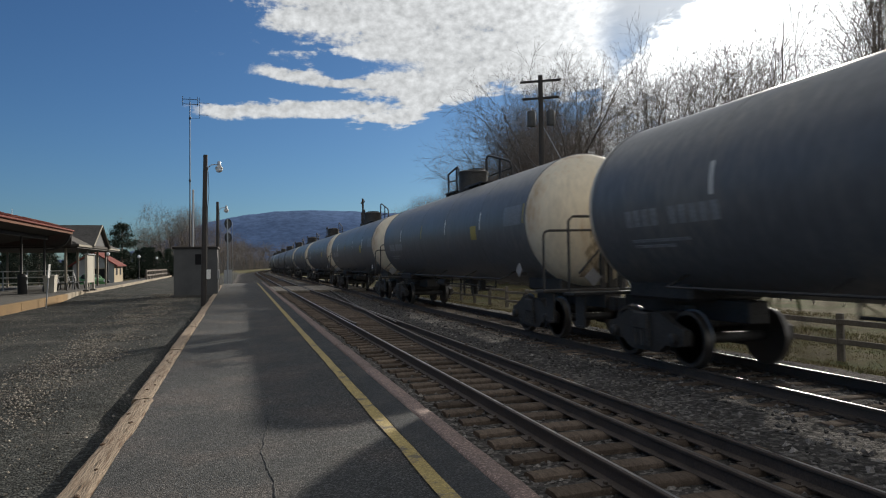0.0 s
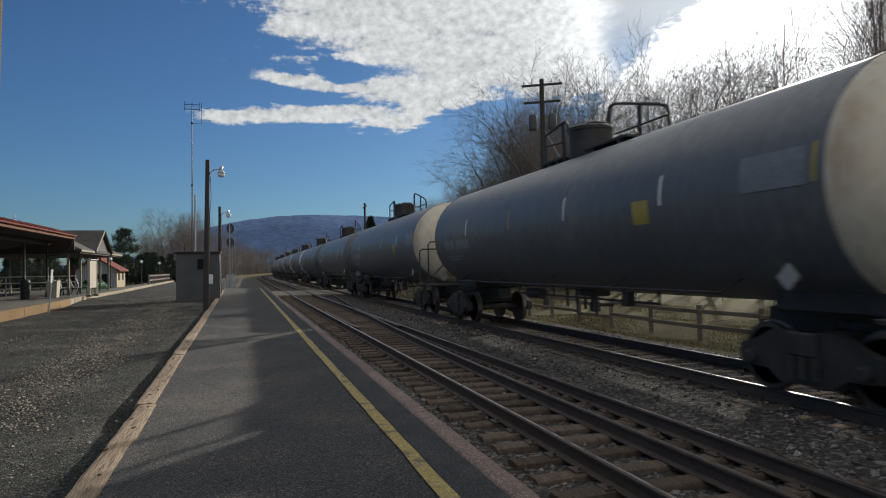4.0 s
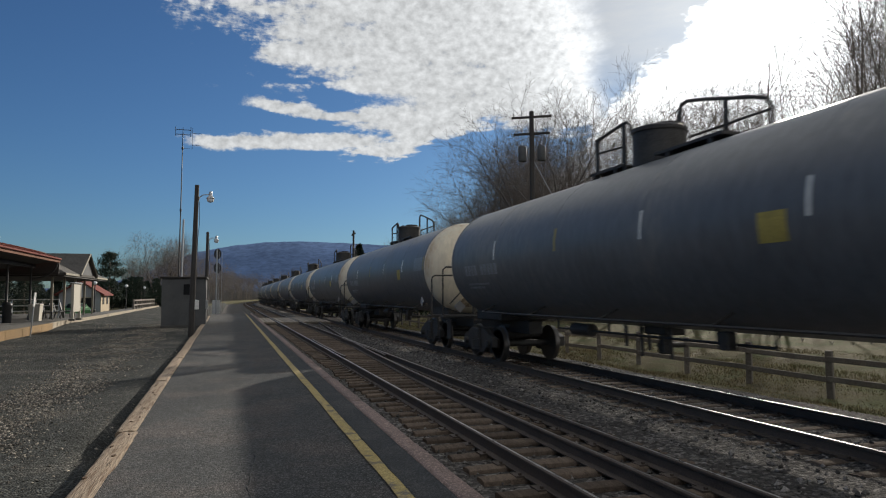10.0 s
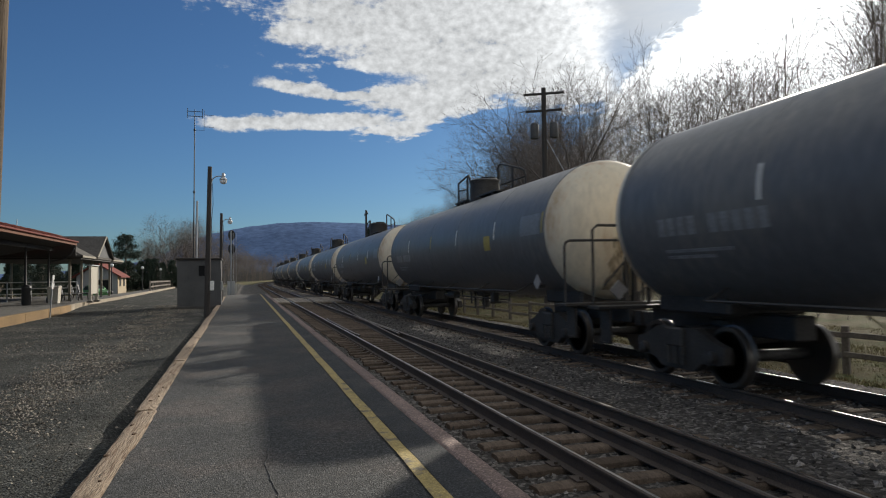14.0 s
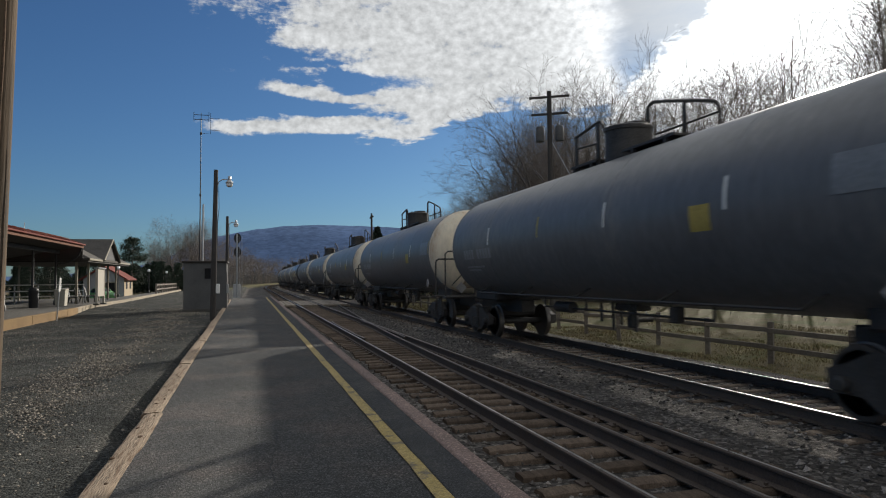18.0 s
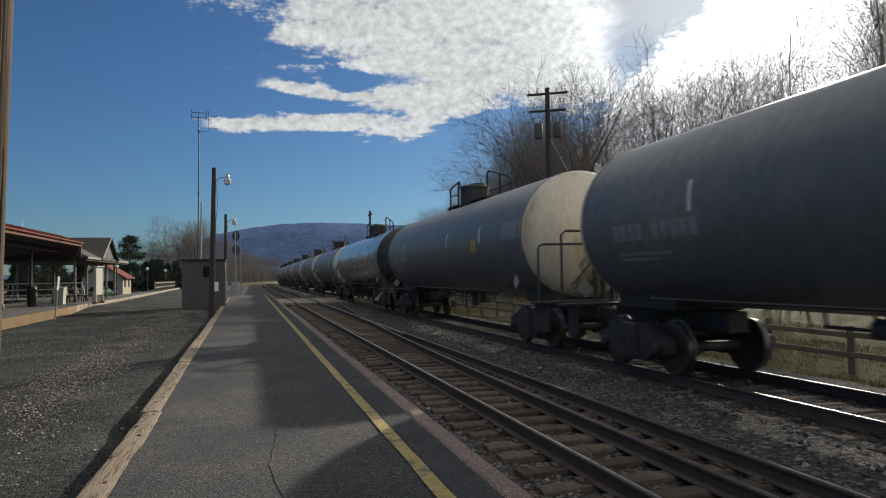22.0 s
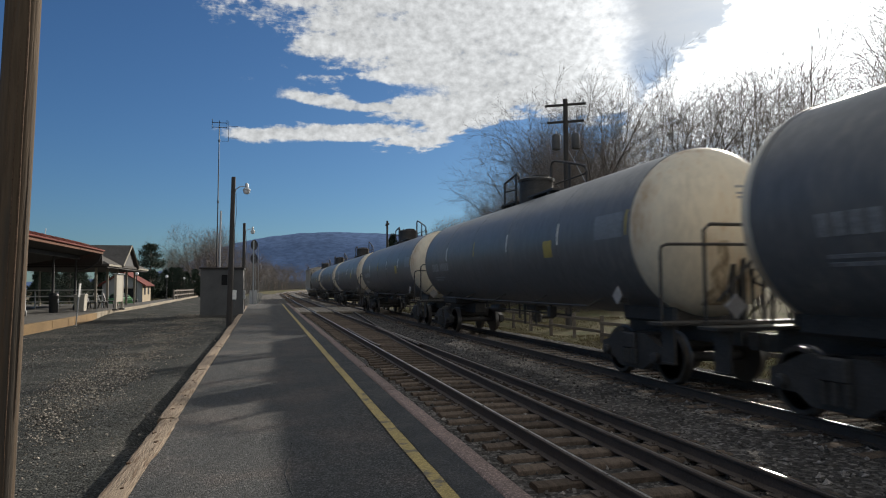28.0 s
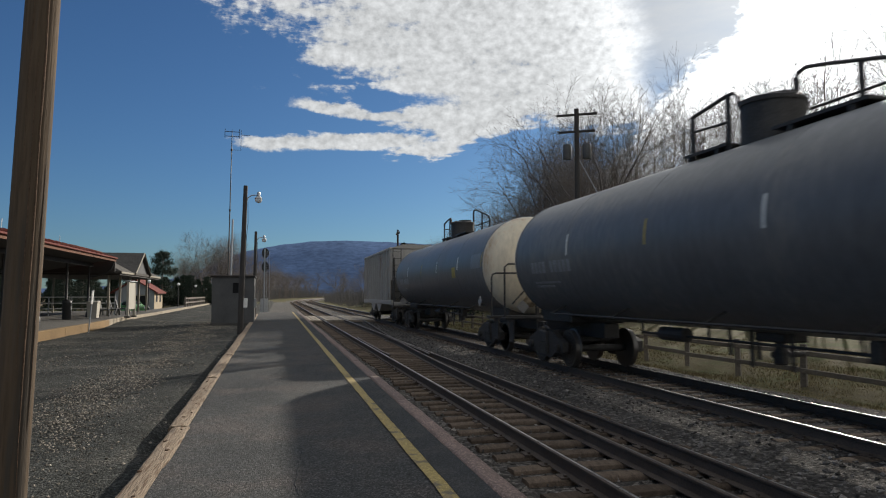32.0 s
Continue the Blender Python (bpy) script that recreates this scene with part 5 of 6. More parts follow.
house = thing("small_house", "small white gabled building with a red metal roof", "building", at=pose(-13.45, 72.4, 0.1))
g = Geo()
W, Lh, E0, E1 = 1.75, 2.3, 1.75, 2.85
g.prism([(-W, -0.6), (W, -0.6), (W, E0), (0, E1), (-W, E0)], -Lh, Lh, "y")
part("wall", fix_normals(g.mesh("wall", M["white_wall"])), None, house)
part("side_wall", Geo().box(W, W + 0.03, -Lh, Lh, -0.6, E0 - 0.02), M["tan_wall"], house, "tan painted side wall")
for s in (-1, 1):
    n_ = Vector((0, 0, 1))
    g = Geo().prism([(s * (W + 0.35), E0 - 0.18), (0, E1 + 0.04), (0, E1 + 0.14), (s * (W + 0.35), E0 - 0.06)], -Lh - 0.3, Lh + 0.3, "y")
    part("roof", fix_normals(g.mesh("roof", M["red_roof"])), None, house, "red metal roof")
part("door", Geo().box(0.1, 1.0, -Lh - 0.03, -Lh + 0.02, 0, 1.35), M["dark"], house, "dark doorway")
part("door_frame", Geo().box(0.02, 0.1, -Lh - 0.05, -Lh, 0, 1.45).box(1.0, 1.08, -Lh - 0.05, -Lh, 0, 1.45).box(0.1, 1.0, -Lh - 0.05, -Lh, 1.36, 1.45), M["cream_wood"], house)
for y in (-1.5, 0.6):
    part("window", Geo().box(W + 0.02, W + 0.06, y, y + 0.8, 0.75, 1.45), M["dark"], house, "dark side window")

board = thing("notice_board", "white notice board on two posts at the platform edge", "notice board", at=pose(-8.68, 43.2, 0.2, 0, 0, -4))
part("panel", Geo().box(-0.05, 0.05, 0.1, 1.4, 0.5, 2.08, 0.01), M["cream_wall"], board)
part("frame", Geo().box(-0.07, 0.07, 0.02, 0.12, 0, 2.15, 0.01), M["cream_wall"], board)
part("frame", Geo().box(-0.07, 0.07, 1.38, 1.48, 0, 2.15, 0.01), M["cream_wall"], board)
part("hood", Geo().box(-0.14, 0.14, -0.02, 1.52, 2.13, 2.18, 0.01), M["galv"], board)
for y in (0.07, 1.43):
    part("foot", Geo().box(-0.16, 0.16, y - 0.12, y + 0.12, 0, 0.1, 0.01), M["concrete"], board)

sign = thing("small_sign", "small white sign on a tilted metal post at the kerb", "sign", at=pose(-8.25, 33.2, -0.2, 0, 4, 0))
part("post", Geo().tube([(0, 0, 0), (0, 0, 1.95)], 0.03, 8), M["galv"], sign)
part("plate", Geo().box(-0.02, 0.02, -0.12, 0.12, 1.35, 1.95, 0.005), M["white"], sign)

bin_ = thing("litter_bin", "black metal litter bin on the station platform", "bin", at=pose(-11.25, 40.8, 0.2))
part("body", Geo().lathe([(0.2, 0), (0.22, 0.06), (0.23, 0.88), (0.25, 0.93)], 20), M["black_metal"], bin_, smooth=35)
part("lid", Geo().lathe([(0.25, 0.93), (0.23, 1.02), (0.13, 1.1), (0.12, 1.1)], 20), M["black_metal"], bin_, smooth=35)
part("bin_label", Geo().box(0.2, 0.24, -0.08, 0.08, 0.55, 0.75), M["white"], bin_)
planter = thing("planter_box", "pale concrete planter box on the station platform", "planter", at=pose(-10.6, 43.6, 0.2))
part("box", Geo().add([(-.24, -.3, 0), (.24, -.3, 0), (.24, .3, 0), (-.24, .3, 0), (-.29, -.36, .92), (.29, -.36, .92), (.29, .36, .92), (-.29, .36, .92)], [(3, 2, 1, 0), (4, 5, 6, 7), (0, 1, 5, 4), (1, 2, 6, 5), (2, 3, 7, 6), (3, 0, 4, 7)]), M["cream_wall"], planter)
part("rim", Geo().box(-.31, .31, -.38, .38, .88, .96, .01), M["cream_wall"], planter)


def bench(m):
    b = thing("bench", "black slatted metal bench on the station platform", "bench", "platform benches", at=m)
    for i in range(4):
        part("slat", Geo().box(-0.75, 0.75, -0.22 + i * 0.13, -0.13 + i * 0.13, 0.42, 0.46), M["black_metal"], b)
    for i in range(3):
        part("slat", Geo().box(-0.75, 0.75, 0.28 + i * 0.05, 0.31 + i * 0.05, 0.55 + i * 0.15, 0.66 + i * 0.15), M["black_metal"], b)
    for x in (-0.6, 0.6):
        part("leg", Geo().tube([(x, -0.25, 0), (x, -0.22, 0.42), (x, 0.26, 0.42), (x, 0.42, 0.98)], 0.042, 6).tube([(x, 0.22, 0.42), (x, 0.36, 0)], 0.042, 6), M["black_metal"], b)
    return b


b0 = bench(pose(-10.6, 46.4, 0.2, 0, 0, 100))
for x, y, a in ((-10.5, 48.4, 92), (-10.45, 50.4, 100), (-11.6, 50.0, 85)):
    copy_thing(b0, pose(x, y, 0.2, 0, 0, a))

white_fence = thing("pale_rail_fence", "pale metal rail fence behind the station platform", "fence")
for i in range(8):
    part("post", Geo().tube([(0, 0, 0), (0, 0, 1.25)], 0.045, 8), M["galv"], white_fence, at=pose(-19.5 + i * 1.25, 47.5 + i * 0.3, 0.2))
for h in (0.45, 0.8, 1.2):
    part("fence_rail", Geo().tube([(-19.6, 47.5, 0.2 + h), (-10.7, 49.6, 0.2 + h)], 0.04, 6), M["white"], white_fence)
far_fence = thing("far_fence", "grey wooden rail fence along the far station path", "fence")
for i in range(10):
    part("post", Geo().box(-0.09, 0.09, -0.09, 0.09, -0.3, 1.1, 0.01), M["fence"], far_fence, at=pose(-10.1 - i * 0.078, 80 + i * 3.0, 0.2))
for h in (0.45, 0.95):
    for i in range(9):
        part("fence_rail", Geo().box(-0.04, 0.04, 0.0, 3.0, -0.08, 0.08, 0.01), M["fence"], far_fence, at=pose(-10.1 - i * 0.078, 80 + i * 3.0, 0.2 + h, 0, 0, 1.5))


def parked_car(m, label):
    c = thing("car", label, "car", at=m)
    q = Geo()
    prof = [(-2.0, 0.35), (-2.02, 0.75), (-1.9, 0.92), (-1.05, 1.0), (-0.45, 1.42), (0.9, 1.46), (1.75, 1.05), (1.98, 0.95), (2.02, 0.4), (1.7, 0.25), (-1.7, 0.25)]
    k = len(prof)
    xs = (-0.84, -0.78, -0.62, 0.62, 0.78, 0.84)
    v, f = [], []
    for x in xs:
        t = abs(x)
        for y, z in prof:
            zz = z if z < 0.95 else 0.95 + (z - 0.95) * (1 if t < 0.7 else 0.75 if t < 0.8 else 0.0)
            v.append((x * (1.0 if z < 1.1 else 0.86), y * (1 if t < 0.8 else 0.98), zz))
    for i in range(len(xs) - 1):
        for j in range(k):
            f.append((i * k + j, i * k + (j + 1) % k, (i + 1) * k + (j + 1) % k, (i + 1) * k + j))
    f += [tuple(range(k)), tuple((len(xs) - 1) * k + j for j in range(k - 1, -1, -1))]
    q.add(v, f)
    part("body", fix_normals(q.mesh("body", M["green_car"], 35)), None, c)
    part("windscreen", Geo().add([(-0.6, -1.0, 1.03), (0.6, -1.0, 1.03), (0.52, -0.5, 1.4), (-0.52, -0.5, 1.4), (-0.6, -1.02, 1.01), (0.6, -1.02, 1.01), (0.52, -0.55, 1.41), (-0.52, -0.55, 1.41)], [(4, 5, 6, 7), (0, 3, 2, 1), (0, 1, 5, 4), (2, 3, 7, 6)]), M["glass"], c)
    for x in (-1, 1):
        part("side_window", Geo().add([(x * 0.80, -0.85, 0.98), (x * 0.80, 1.2, 0.98), (x * 0.70, 0.85, 1.36), (x * 0.70, -0.4, 1.36)], [(0, 1, 2, 3)]), M["glass"], c)
        part("headlight", Geo().lathe([(0.02, 0.05), (0.12, 0.03), (0.13, 0)], 12, pose(x * 0.6, -1.99, 0.72, 90)), M["lamp_glass"], c)
        for y in (-1.25, 1.3):
            w = part("wheel", Geo().lathe([(0.2, -0.1), (0.3, -0.1), (0.32, -0.05), (0.32, 0.05), (0.3, 0.1), (0.2, 0.1)], 20, pose(x * 0.76, y, 0.32, 0, 90, 0)), M["rubber"], c)
            part("hubcap", Geo().lathe([(0.2, 0), (0.19, 0.03), (0.05, 0.04)], 16, pose(x * 0.84, y, 0.32, 0, 90 * x, 0)), M["galv"], w)
    return c


parked_car(pose(-13.0, 67.0, ground_z(-13.0, 67.0), 0, 0, 30), "pale green hatchback parked beside the small white building").scale = (0.84, 0.84, 0.84)

for i, y in enumerate((66.0, 84.0, 100.0, 113.0)):
    x = -11.5 + 0.1 * i
    s = thing("globe_lamp", "slim dark lamp post with a white globe along the station path", "lamp post", "globe lamps", at=pose(x, y, min(0.2, ground_z(x, y)) if x < -12.2 else 0.2 if y < 112 else ground_z(x, y)))
    part("post", Geo().lathe([(0.12, 0), (0.12, 0.2), (0.05, 0.3), (0.045, 2.35), (0.08, 2.4)], 10), M["black_metal"], s)
    part("globe", Geo().lathe([(0.06, 2.4), (0.15, 2.48), (0.17, 2.58), (0.13, 2.7), (0.03, 2.75)], 14), M["lamp_glass"], s, "white glass globe", smooth=60)

# ---- trees ----


def bare_tree(seed, h, spread, forks, slim=False):
    """Trunk and crown meshes of a leafless tree of height h: a spreading crown of crooked limbs, or a slim woodland tree with one leader."""
    rng = random.Random(seed)
    trunk, crown = Geo(), Geo()

    def limb(p, d, length, r, depth, tip):
        k = (9 if slim else 5, 7, 6, 4, 3)[depth]
        w = (0.05 if slim else 0.08, 0.12 if slim else 0.2, 0.19, 0.17, 0.14)[depth]
        lift = (0.03, 0.08 if slim else 0.05, 0.04, 0.02, 0.0)[depth]
        pts, rad, dd = [p.copy()], [r], d.copy()
        for i in range(k):
            dd = (dd + Vector((rng.gauss(0, w), rng.gauss(0, w), rng.gauss(lift, w * 0.6)))).normalized()
            pts.append(pts[-1] + dd * length / k)
            rad.append(max(r + (tip - r) * ((i + 1) / k) ** 0.7, (0.02, 0.009, 0.006, 0.0045, 0.004)[depth]))
        (trunk if depth == 0 else crown).tube(pts, rad, (9, 6, 5, 3, 3)[depth], caps=False)
        if depth >= 4:
            return
        if slim:
            cnt = (9, 5, 4, 1)[depth]
        else:
            cnt = (forks + 2, 7, 7, 5)[depth]
        for c in range(cnt):
            main = not slim and depth == 0 and c < forks
            if main:
                t = 1.0 - 0.28 * c / forks * rng.random()
            elif depth == 0:
                t = rng.uniform(0.3, 0.98) if slim else rng.uniform(0.45, 0.9)
            else:
                t = 0.2 + 0.8 * (c + rng.random()) / cnt
            t = min(t, 0.999)
            i = int(t * k)
            q = pts[i].lerp(pts[i + 1], t * k - i)
            d0 = (pts[i + 1] - pts[i]).normalized()
            ang = rng.uniform(0.32, 0.75) * spread if main else rng.uniform(0.42, 0.68) * spread if slim and depth == 0 else rng.uniform(0.55, 1.05) * spread
            side = d0.orthogonal().normalized()
            turn = 2.4 * c + rng.uniform(-0.5, 0.5) + seed
            axis = (Matrix.Rotation(turn, 3, d0) @ side).normalized()
            nd = (Matrix.Rotation(ang, 3, axis) @ d0).normalized()
            if main:
                ln, rr = length * rng.uniform(0.95, 1.35), rad[i] * rng.uniform(0.62, 0.8)
            elif slim and depth == 0:
                ln, rr = length * rng.uniform(0.34, 0.52) * (1.35 - 1.0 * t), rad[i] * rng.uniform(0.25, 0.42)
            else:
                ln, rr = length * (rng.uniform(0.55, 0.85) if slim else rng.uniform(0.45, 0.7)) * (1.15 - 0.45 * t), rad[i] * rng.uniform(0.36, 0.52)
            limb(q, nd, ln, max(rr, (0.02, 0.012, 0.007, 0.005)[depth]), depth + 1, max(rr * 0.22, 0.004))

    lean = 0.05 if slim else 0.08
    r0 = h * (0.0075 if slim else 0.0115)
    limb(Vector((0, 0, -0.3)), Vector((rng.gauss(0, lean), rng.gauss(0, lean), 1)).normalized(), h * (0.93 if slim else 0.42), r0, 0, r0 * (0.16 if slim else 0.72))
    top = max(p[2] for p in crown.v)
    s = h / top
    for q in (trunk, crown):
        q.v = [(x * s, y * s, z * s) for x, y, z in q.v]
    return trunk.mesh("trunk", M["bark"], 60), crown.mesh("crown", M["twig"])


TREES = [bare_tree(s, 15.0, sp, fk) for s, sp, fk in ((1, 0.8, 3), (2, 0.7, 4), (3, 0.85, 3), (4, 0.75, 3), (5, 0.78, 4))]
SLIM = [bare_tree(s, 15.0, sp, 0, True) for s, sp in ((11, 1.0), (12, 0.85), (13, 1.1), (14, 0.95), (15, 0.8))]


def plant(i, x, y, h, turn, label="tall bare leafless tree on the wooded bank", z=None, kinds=TREES):
    t = thing("tree", label, "tree", "bare trees", at=pose(x, y, ground_z(x, y) if z is None else z, 0, 0, turn))
    s = h / 15.0
    t.scale = (s, s, s)
    a, b = kinds[i % len(kinds)]
    part("trunk", a, None, t)
    part("crown", b, None, t, "fine bare twigs")
    return t


def crest(x, y):
    """How high the woods on the bank stand: low scrub far up the line, a grove, then tall slim trunks on the rising bank."""
    az = math.degrees(math.atan2(x, y))
    el = np.interp(az, (9.0, 12.5, 15.0, 18.2, 20.4, 22.4, 24.5, 27.0, 29.5, 34.5, 40.0, 44.0, 48.0, 60.0), (3.0, 4.0, 5.4, 6.6, 10.6, 14.6, 17.2, 17.6, 17.2, 17.6, 18.4, 20.6, 23.0, 26.0))
    return math.tan(radians(el)) * math.hypot(x, y) + 2.2


rng = random.Random(21)
# single spreading trees at the front of the grove
for i, x, y, k, turn in ((2, 25.8, 59.0, 0.92, 40), (0, 24.6, 54.0, 0.97, 130), (1, 24.6, 50.0, 1.0, 70), (3, 25.0, 46.5, 1.03, 20), (4, 25.0, 41.0, 0.98, 80), (0, 26.5, 38.5, 1.02, 300), (2, 27.5, 35.5, 0.97, 200), (4, 26.0, 64.0, 0.9, 10)):
    plant(i, x, y, crest(x, y) * k, turn, "crooked bare tree with a spreading crown on the bank")
# along the bank behind the train, in three ragged rows
for row, (x0, dx, step) in enumerate(((29, 2.0, 3.6), (35, 2.5, 4.4), (43, 3.0, 6.0))):
    y = 4.0 + row * 3.0
    while y < 200:
        x = x0 + rng.uniform(-dx, dx) + bend(y)
        slim = y / x < 1.75 or rng.random() < 0.5
        plant(rng.randrange(5), x, y, crest(x if slim else x - y * 0.045, y) * rng.uniform(0.7, 1.0), rng.uniform(0, 360), "slim straight bare tree in the stand on the bank" if slim else "tall bare leafless tree on the wooded bank", None, SLIM if slim else TREES)
        y += step * rng.uniform(0.6, 1.4) * (0.6 if y < 36 else 1.0 if slim else 1.4) * (1.0 if y < 130 else 1.6)
# a close stand of thin trunks on the rising bank, and more growth inside the grove
for i in range(15):
    az, d = radians(rng.uniform(38, 54)), rng.uniform(42, 62)
    x, y = d * math.sin(az), d * math.cos(az)
    plant(rng.randrange(5), x, y, crest(x, y) * rng.uniform(0.8, 1.0), rng.uniform(0, 360), "slim straight bare tree in the stand on the bank", None, SLIM)
for i in range(30):
    az, d = radians(rng.uniform(20.5, 28)), rng.uniform(58, 84)
    x, y = d * math.sin(az), d * math.cos(az)
    plant(rng.randrange(5), x, y, crest(x, y) * rng.uniform(0.55, 0.9), rng.uniform(0, 360), "bare leafless tree inside the grove on the bank", None, TREES if i % 2 else SLIM)
# lower growth farther up the line
for i in range(38):
    az, d = radians(rng.uniform(12.6, 19.5)), rng.uniform(80, 112)
    x, y = d * math.sin(az), d * math.cos(az)
    plant(rng.randrange(5), x, y, crest(x, y) * rng.uniform(0.85, 1.12), rng.uniform(0, 360), "low bare tree at the foot of the grove", None, TREES if i % 2 else SLIM)
# left of the line, beyond the lot
for x, y, h in ((-15.0, 116, 12), (-11.5, 120, 11), (-8.8, 124, 11), (-13.5, 118, 12.5), (-18.5, 122, 10), (-10.2, 140, 12), (-6.5, 138, 9), (-7.2, 150, 11), (-17, 126, 11), (-10.5, 132, 11), (-21, 120, 9), (-8.5, 150, 10), (-26, 140, 11), (-33, 125, 10), (-30, 105, 9), (-40, 110, 11), (-5, 165, 9), (-12, 170, 11), (-12.6, 116, 13), (-9.8, 122, 12.5), (-7.6, 128, 12), (-14.4, 124, 13), (-6.4, 120, 10), (-11.2, 128, 13.5), (-5.2, 132, 10), (-16.4, 130, 13), (-13.0, 121, 12), (-9.2, 116, 11), (-11.0, 114, 12), (-7.0, 124, 11), (-8.2, 133, 13), (-12.2, 136, 13), (-14.9, 120, 12), (-10.4, 126, 12.5), (-6.0, 127, 10), (-9.6, 119, 11.5), (-15.6, 125, 11), (-5.4, 140, 11)):
    plant(rng.randrange(5), x, y, h * (0.74 if x / y < -0.098 else 1.0), rng.uniform(0, 360), "bare leafless tree beyond the gravel lot")
# woods closing the view ahead
for i in range(70):
    y = rng.uniform(370, 450) if i % 2 else rng.uniform(240, 330)
    c = TRACKS[0] + bend(y)
    x = rng.uniform(-24, c - 8)
    plant(rng.randrange(5), x, y, y * rng.uniform(0.026, 0.042), rng.uniform(0, 360), "distant bare tree in brown winter woods")
for i in range(86):
    y = rng.uniform(205, 330)
    x = rng.uniform(-34, 30) + (12 if rng.random() < 0.3 else 0)
    c = TRACKS[0] + bend(y)
    if -7 < x - c < 11:
        x = c - rng.uniform(7, 22) if rng.random() < 0.5 else c + rng.uniform(11, 30)
    plant(rng.randrange(5), x, y, rng.uniform(8, 14), rng.uniform(0, 360), "distant bare tree in brown winter woods")


def brush(name, area, count, h, mat, label, seed, tuft=9):
    """Low tangled growth: many thin upright stems."""
    rng = random.Random(seed)
    q = Geo()
    for _ in range(count):
        x, y = rng.uniform(area[0], area[1]), rng.uniform(area[2], area[3])
        x += bend(y)
        z = ground_z(x, y) - 0.05
        hh = h * rng.uniform(0.4, 1.1)
        for _ in range(tuft):
            d = Vector((rng.gauss(0, 0.35), rng.gauss(0, 0.35), 1)).normalized()
            p = Vector((x, y, z))
            a = p + d * hh * 0.5
            b = a + (d + Vector((rng.gauss(0, 0.4), rng.gauss(0, 0.4), 0.2))).normalized() * hh * 0.5
            w = 0.006 + 0.0012 * hh
            o = Vector((rng.gauss(0, 1), rng.gauss(0, 1), 0)).normalized() * w
            q.add([p - o, p + o, a + o * 0.7, a - o * 0.7, b], [(0, 1, 2, 3), (3, 2, 4)])
    return tagged(part(name, q, mat), label, "undergrowth", kind="stuff")


def grass(name, area, count, h, label, seed):
    """Tufts of short blades."""
    rng = random.Random(seed)
    q = Geo()
    for _ in range(count):
        x, y = rng.uniform(area[0], area[1]), area[2] + (area[3] - area[2]) * rng.random() ** 1.3
        k = noise.noise(Vector((x * 0.35, y * 0.22, 3)))
        if k < -0.4 or rng.random() > 0.75 + k:
            continue
        z = ground_z(x, y) - 0.02
        for _ in range(5):
            d = Vector((rng.gauss(0, 0.5), rng.gauss(0, 0.5), 1)).normalized() * h * rng.uniform(0.4, 1.2) * (0.7 + k)
            o = Vector((rng.gauss(0, 1), rng.gauss(0, 1), 0)).normalized() * 0.012
            p = Vector((x + rng.gauss(0, 0.06), y + rng.gauss(0, 0.06), z))
            q.add([p - o, p + o, p + d], [(0, 1, 2)])
    return tagged(part(name, q, M["dry_blade"]), label, "grass", kind="stuff")


grass("verge_grass", (10.4, 21, 3, 62), 26000, 0.13, "tufts of dry straw-coloured grass on the far verge", 18)
brush("bank_undergrowth", (23, 42, 0, 48), 500, 1.6, M["twig"], "low brown leafless undergrowth on the bank", 8)
brush("bank_thicket", (22, 34, 46, 90), 1500, 7.0, M["twig"], "tall tangled leafless thicket on the bank", 13)
brush("far_thicket", (19, 30, 84, 150), 1100, 5.5, M["twig"], "grey-brown leafless scrub along the bank", 14)
brush("far_undergrowth", (-34, -4, 120, 300), 1800, 5.0, M["far_wood"], "brown winter brush ahead beside the line", 9)
brush("closing_undergrowth", (-24, -6, 300, 440), 1500, 7.0, M["far_wood"], "tangled brown winter woods closing the view", 15)
brush("far_side_undergrowth", (12, 40, 120, 330), 2200, 5.0, M["far_wood"], "brown winter brush along the bend", 10)


def conifer_mesh(seed, h, r, droop, count):
    rng = random.Random(seed)
    trunk, crown = Geo(), Geo()
    trunk.tube([(0, 0, -0.2), (0, 0, h * 0.5), (0, 0, h * 0.97)], [h * 0.018, h * 0.012, 0.02], 8, caps=False)
    for i in range(count):
        t = rng.random() ** 0.8
        z = h * (0.1 + 0.9 * t)
        a = rng.uniform(0, 6.283)
        shape = (1 - t) ** 0.75 * (0.75 + 0.35 * math.sin(z * 2.6 + math.sin(a * 3)))
        reach = r * max(shape, 0.05) * rng.uniform(0.35, 1.0)
        base = Vector((math.cos(a) * reach, math.sin(a) * reach, z - droop * reach))
        out = Vector((math.cos(a), math.sin(a), -0.25 + rng.gauss(0, 0.25)))
        for _ in range(5):
            d = (out + Vector((rng.gauss(0, 0.6), rng.gauss(0, 0.6), rng.gauss(0, 0.5)))).normalized()
            o = d.cross(Vector((rng.gauss(0, 1), rng.gauss(0, 1), rng.gauss(0, 1)))).normalized() * 0.05
            l = rng.uniform(0.2, 0.42)
            crown.add([base - o, base + o, base + d * l], [(0, 1, 2)])
    return trunk.mesh("trunk", M["bark"]), crown.mesh("crown", M["needle"])


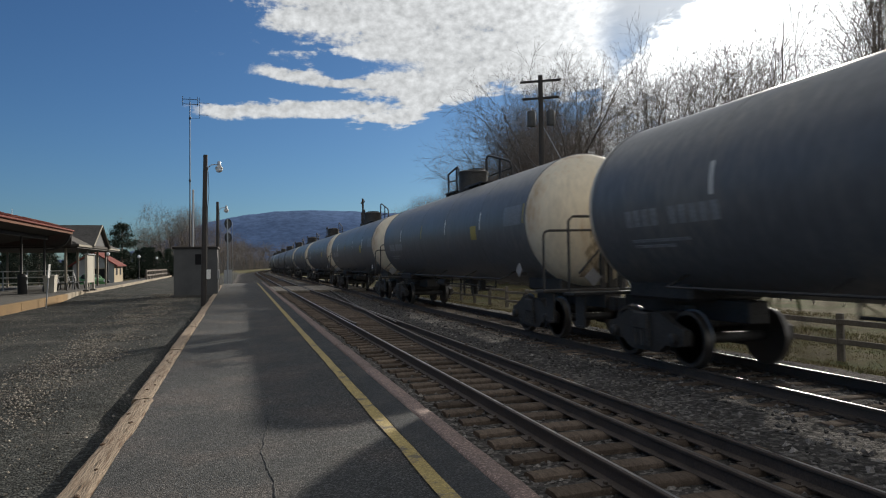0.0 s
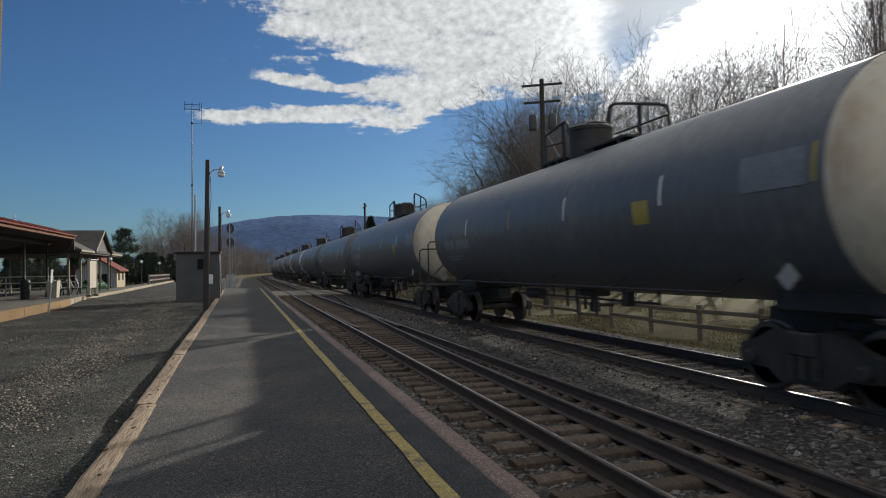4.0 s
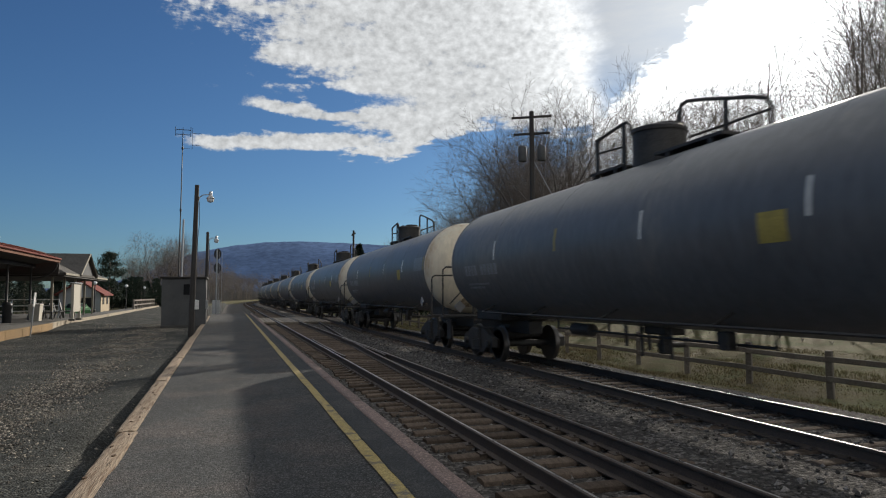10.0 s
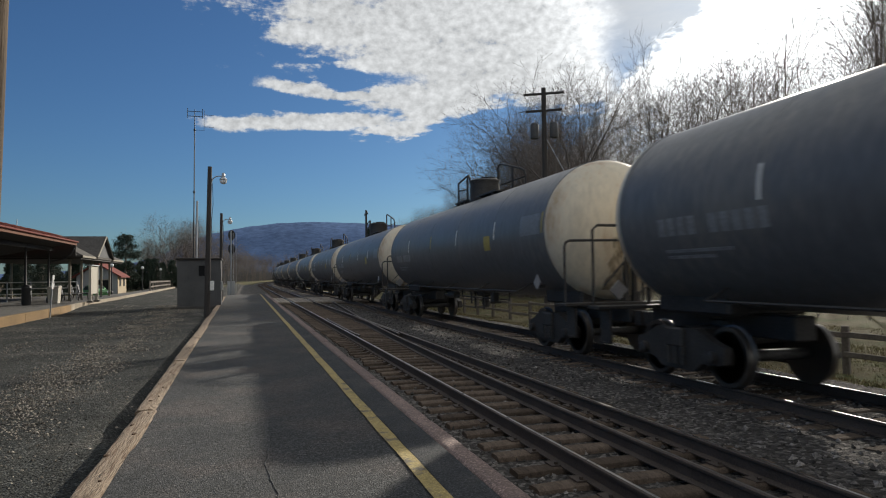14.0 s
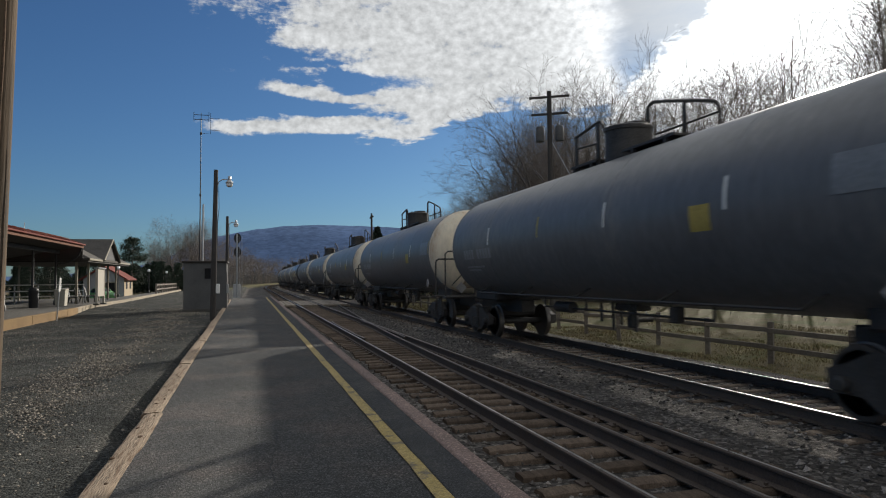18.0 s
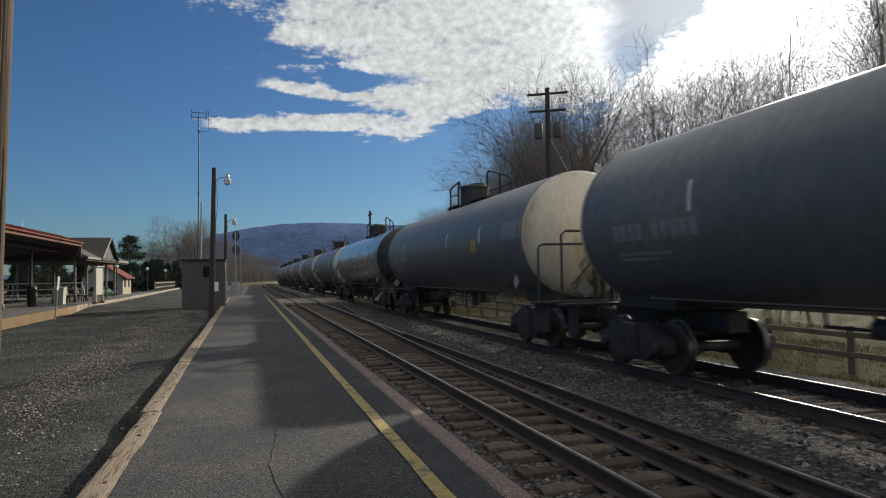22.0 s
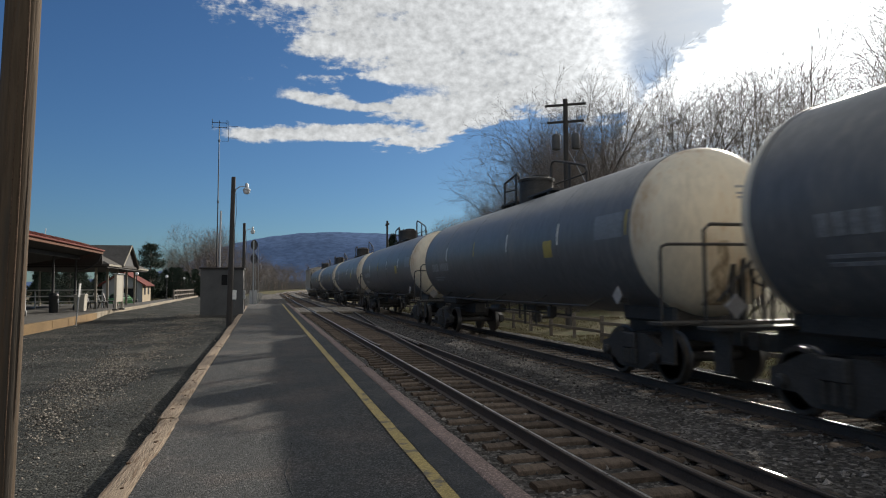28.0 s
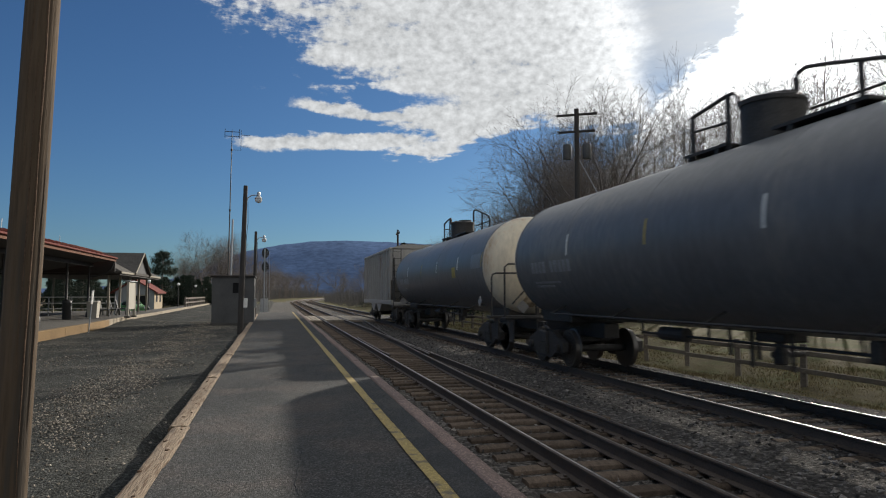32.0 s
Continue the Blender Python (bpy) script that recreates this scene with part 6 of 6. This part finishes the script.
def pine_mesh(seed, h):
    """A broad rounded pine: tufts of needles in layered clumps."""
    rng = random.Random(seed)
    trunk, crown = Geo(), Geo()
    trunk.tube([(0, 0, -0.2), (0.1, 0, h * 0.5), (0, 0.1, h * 0.95)], [0.16, 0.11, 0.03], 8, caps=False)
    for i in range(52):
        t = rng.uniform(0.14, 0.98)
        r = 2.05 * math.sin(math.pi * min(0.15 + t * 0.85, 1.0)) ** 0.7 * rng.uniform(0.45, 1.0)
        a = rng.uniform(0, 6.283)
        c = Vector((math.cos(a) * r, math.sin(a) * r, h * t))
        trunk.tube([(0, 0, h * t - 0.3), c], [0.05, 0.02], 4, caps=False)
        for _ in range(85):
            p = c + Vector((rng.gauss(0, 0.42), rng.gauss(0, 0.42), rng.gauss(0, 0.22)))
            for _ in range(3):
                d = Vector((rng.gauss(0, 0.6), rng.gauss(0, 0.6), rng.gauss(0.4, 0.5))).normalized()
                o = d.cross(Vector((rng.gauss(0, 1), rng.gauss(0, 1), rng.gauss(0, 1)))).normalized() * 0.04
                crown.add([p - o, p + o, p + d * rng.uniform(0.18, 0.32)], [(0, 1, 2)])
    return trunk.mesh("trunk", M["bark"]), crown.mesh("crown", M["needle"])


CONIFERS = [conifer_mesh(31, 8.5, 2.6, 0.25, 2600), conifer_mesh(32, 6.0, 3.0, 0.2, 3000), pine_mesh(33, 7.6)]
for i, x, y, h in ((2, -15.7, 100, 1.0), (2, -12.2, 104, 0.5), (2, -17.5, 103, 0.6), (2, -20, 101, 0.62), (2, -22.5, 88, 0.6), (2, -26, 74, 0.6), (2, -19, 68, 0.48), (2, -21, 58, 0.5), (2, -22, 50, 0.48), (2, -21.5, 42, 0.45), (2, -8.6, 118, 0.5), (2, -18.8, 106, 0.75), (1, -21.5, 98, 0.8), (2, -13.0, 108, 0.6), (2, -10.8, 110, 0.55), (2, -9.0, 114, 0.5), (2, -14.4, 112, 0.62), (1, -23, 92, 0.9), (2, -19.5, 76, 0.5), (2, -22, 64, 0.5), (1, -24.5, 50, 0.6), (2, -24, 44, 0.5), (1, -24.5, 38, 0.6), (2, -23.5, 56, 0.5), (1, -25, 32, 0.6), (1, -28, 52, 0.8), (1, -29, 44, 0.8), (1, -30, 36, 0.8), (1, -24, 82, 0.7), (0, -27, 96, 0.75), (1, -27.5, 80, 0.8), (1, -31, 78, 0.75), (2, -20.5, 84, 0.5), (1, -35, 76, 0.85), (1, -24, 70, 0.6), (2, -17.6, 92, 0.5), (1, -29, 66, 0.7), (1, -33, 60, 0.7), (1, -26.5, 58, 0.6), (1, -15.6, 113, 0.75), (1, -14.0, 113, 0.72), (1, -12.6, 114, 0.7), (1, -11.4, 115, 0.66), (1, -10.2, 116, 0.62), (1, -16.8, 110, 0.75), (0, 21, 116, 1.3), (1, 19, 128, 1.3), (1, 18.5, 70, 1.0)):
    t = thing("evergreen_tree", "dark green evergreen tree behind the station" if x < 0 else "dark evergreen tree on the wooded bank", "evergreen", "evergreens", at=pose(x, y, ground_z(x, y), 0, 0, i * 40 + x * 9))
    t.scale = (h, h, h)
    part("trunk", CONIFERS[i][0], None, t)
    part("crown", CONIFERS[i][1], None, t, "dense dark needles")

# ---- far ridge ----
g = Geo()
ridge = [(-20, 0.3), (-12, 0.7), (-8.5, 1.2), (-6.6, 1.75), (-4.6, 2.8), (-2.8, 3.5), (-0.2, 4.07), (2.5, 4.42), (5.3, 4.55), (9, 4.45), (14, 4.2), (22, 3.8), (34, 3.0), (50, 2.2), (70, 1.4)]
R0 = 1900.0
v, f = [], []
cnt = 180
for i in range(cnt + 1):
    az = -20 + 90 * i / cnt
    e = np.interp(az, [a for a, b in ridge], [b for a, b in ridge])
    e += 0.05 * noise.noise(Vector((az * 1.3, 0, 0))) + 0.03 * noise.noise(Vector((az * 6, 2, 0)))
    for k, frac in enumerate((0.0, 0.35, 0.7, 1.0, 0.6)):
        r = R0 - 500 + 500 * min(k, 3) / 3 + (400 if k == 4 else 0)
        a = radians(az)
        v.append((math.sin(a) * r, math.cos(a) * r, -20 + (math.tan(radians(e)) * R0 + 21.5) * frac))
for i in range(cnt):
    for k in range(4):
        f.append((i * 5 + k, (i + 1) * 5 + k, (i + 1) * 5 + k + 1, i * 5 + k + 1))
g.add(v, f)
# the ridge's blue is painted haze, not the colour of the trees
tagged(part("far_ridge", g, M["hill"], smooth=80), "long wooded ridge on the horizon, coloured blue with haze", "hill", kind="structure")


# ---- movement ----
def travelled(t):
    """Metres that the train has run after t seconds; its speed wavers a little."""
    u = t / 32
    return t * (16.3324 + 0.2173 * u - 0.1723 * u ** 2 + 0.1189 * u ** 3)


def motions():
    for car, y0 in TRAIN:
        walk(car, [(t, track_pose(TRACKS[1], y0 - travelled(t))) for t in range(33)])


motions()
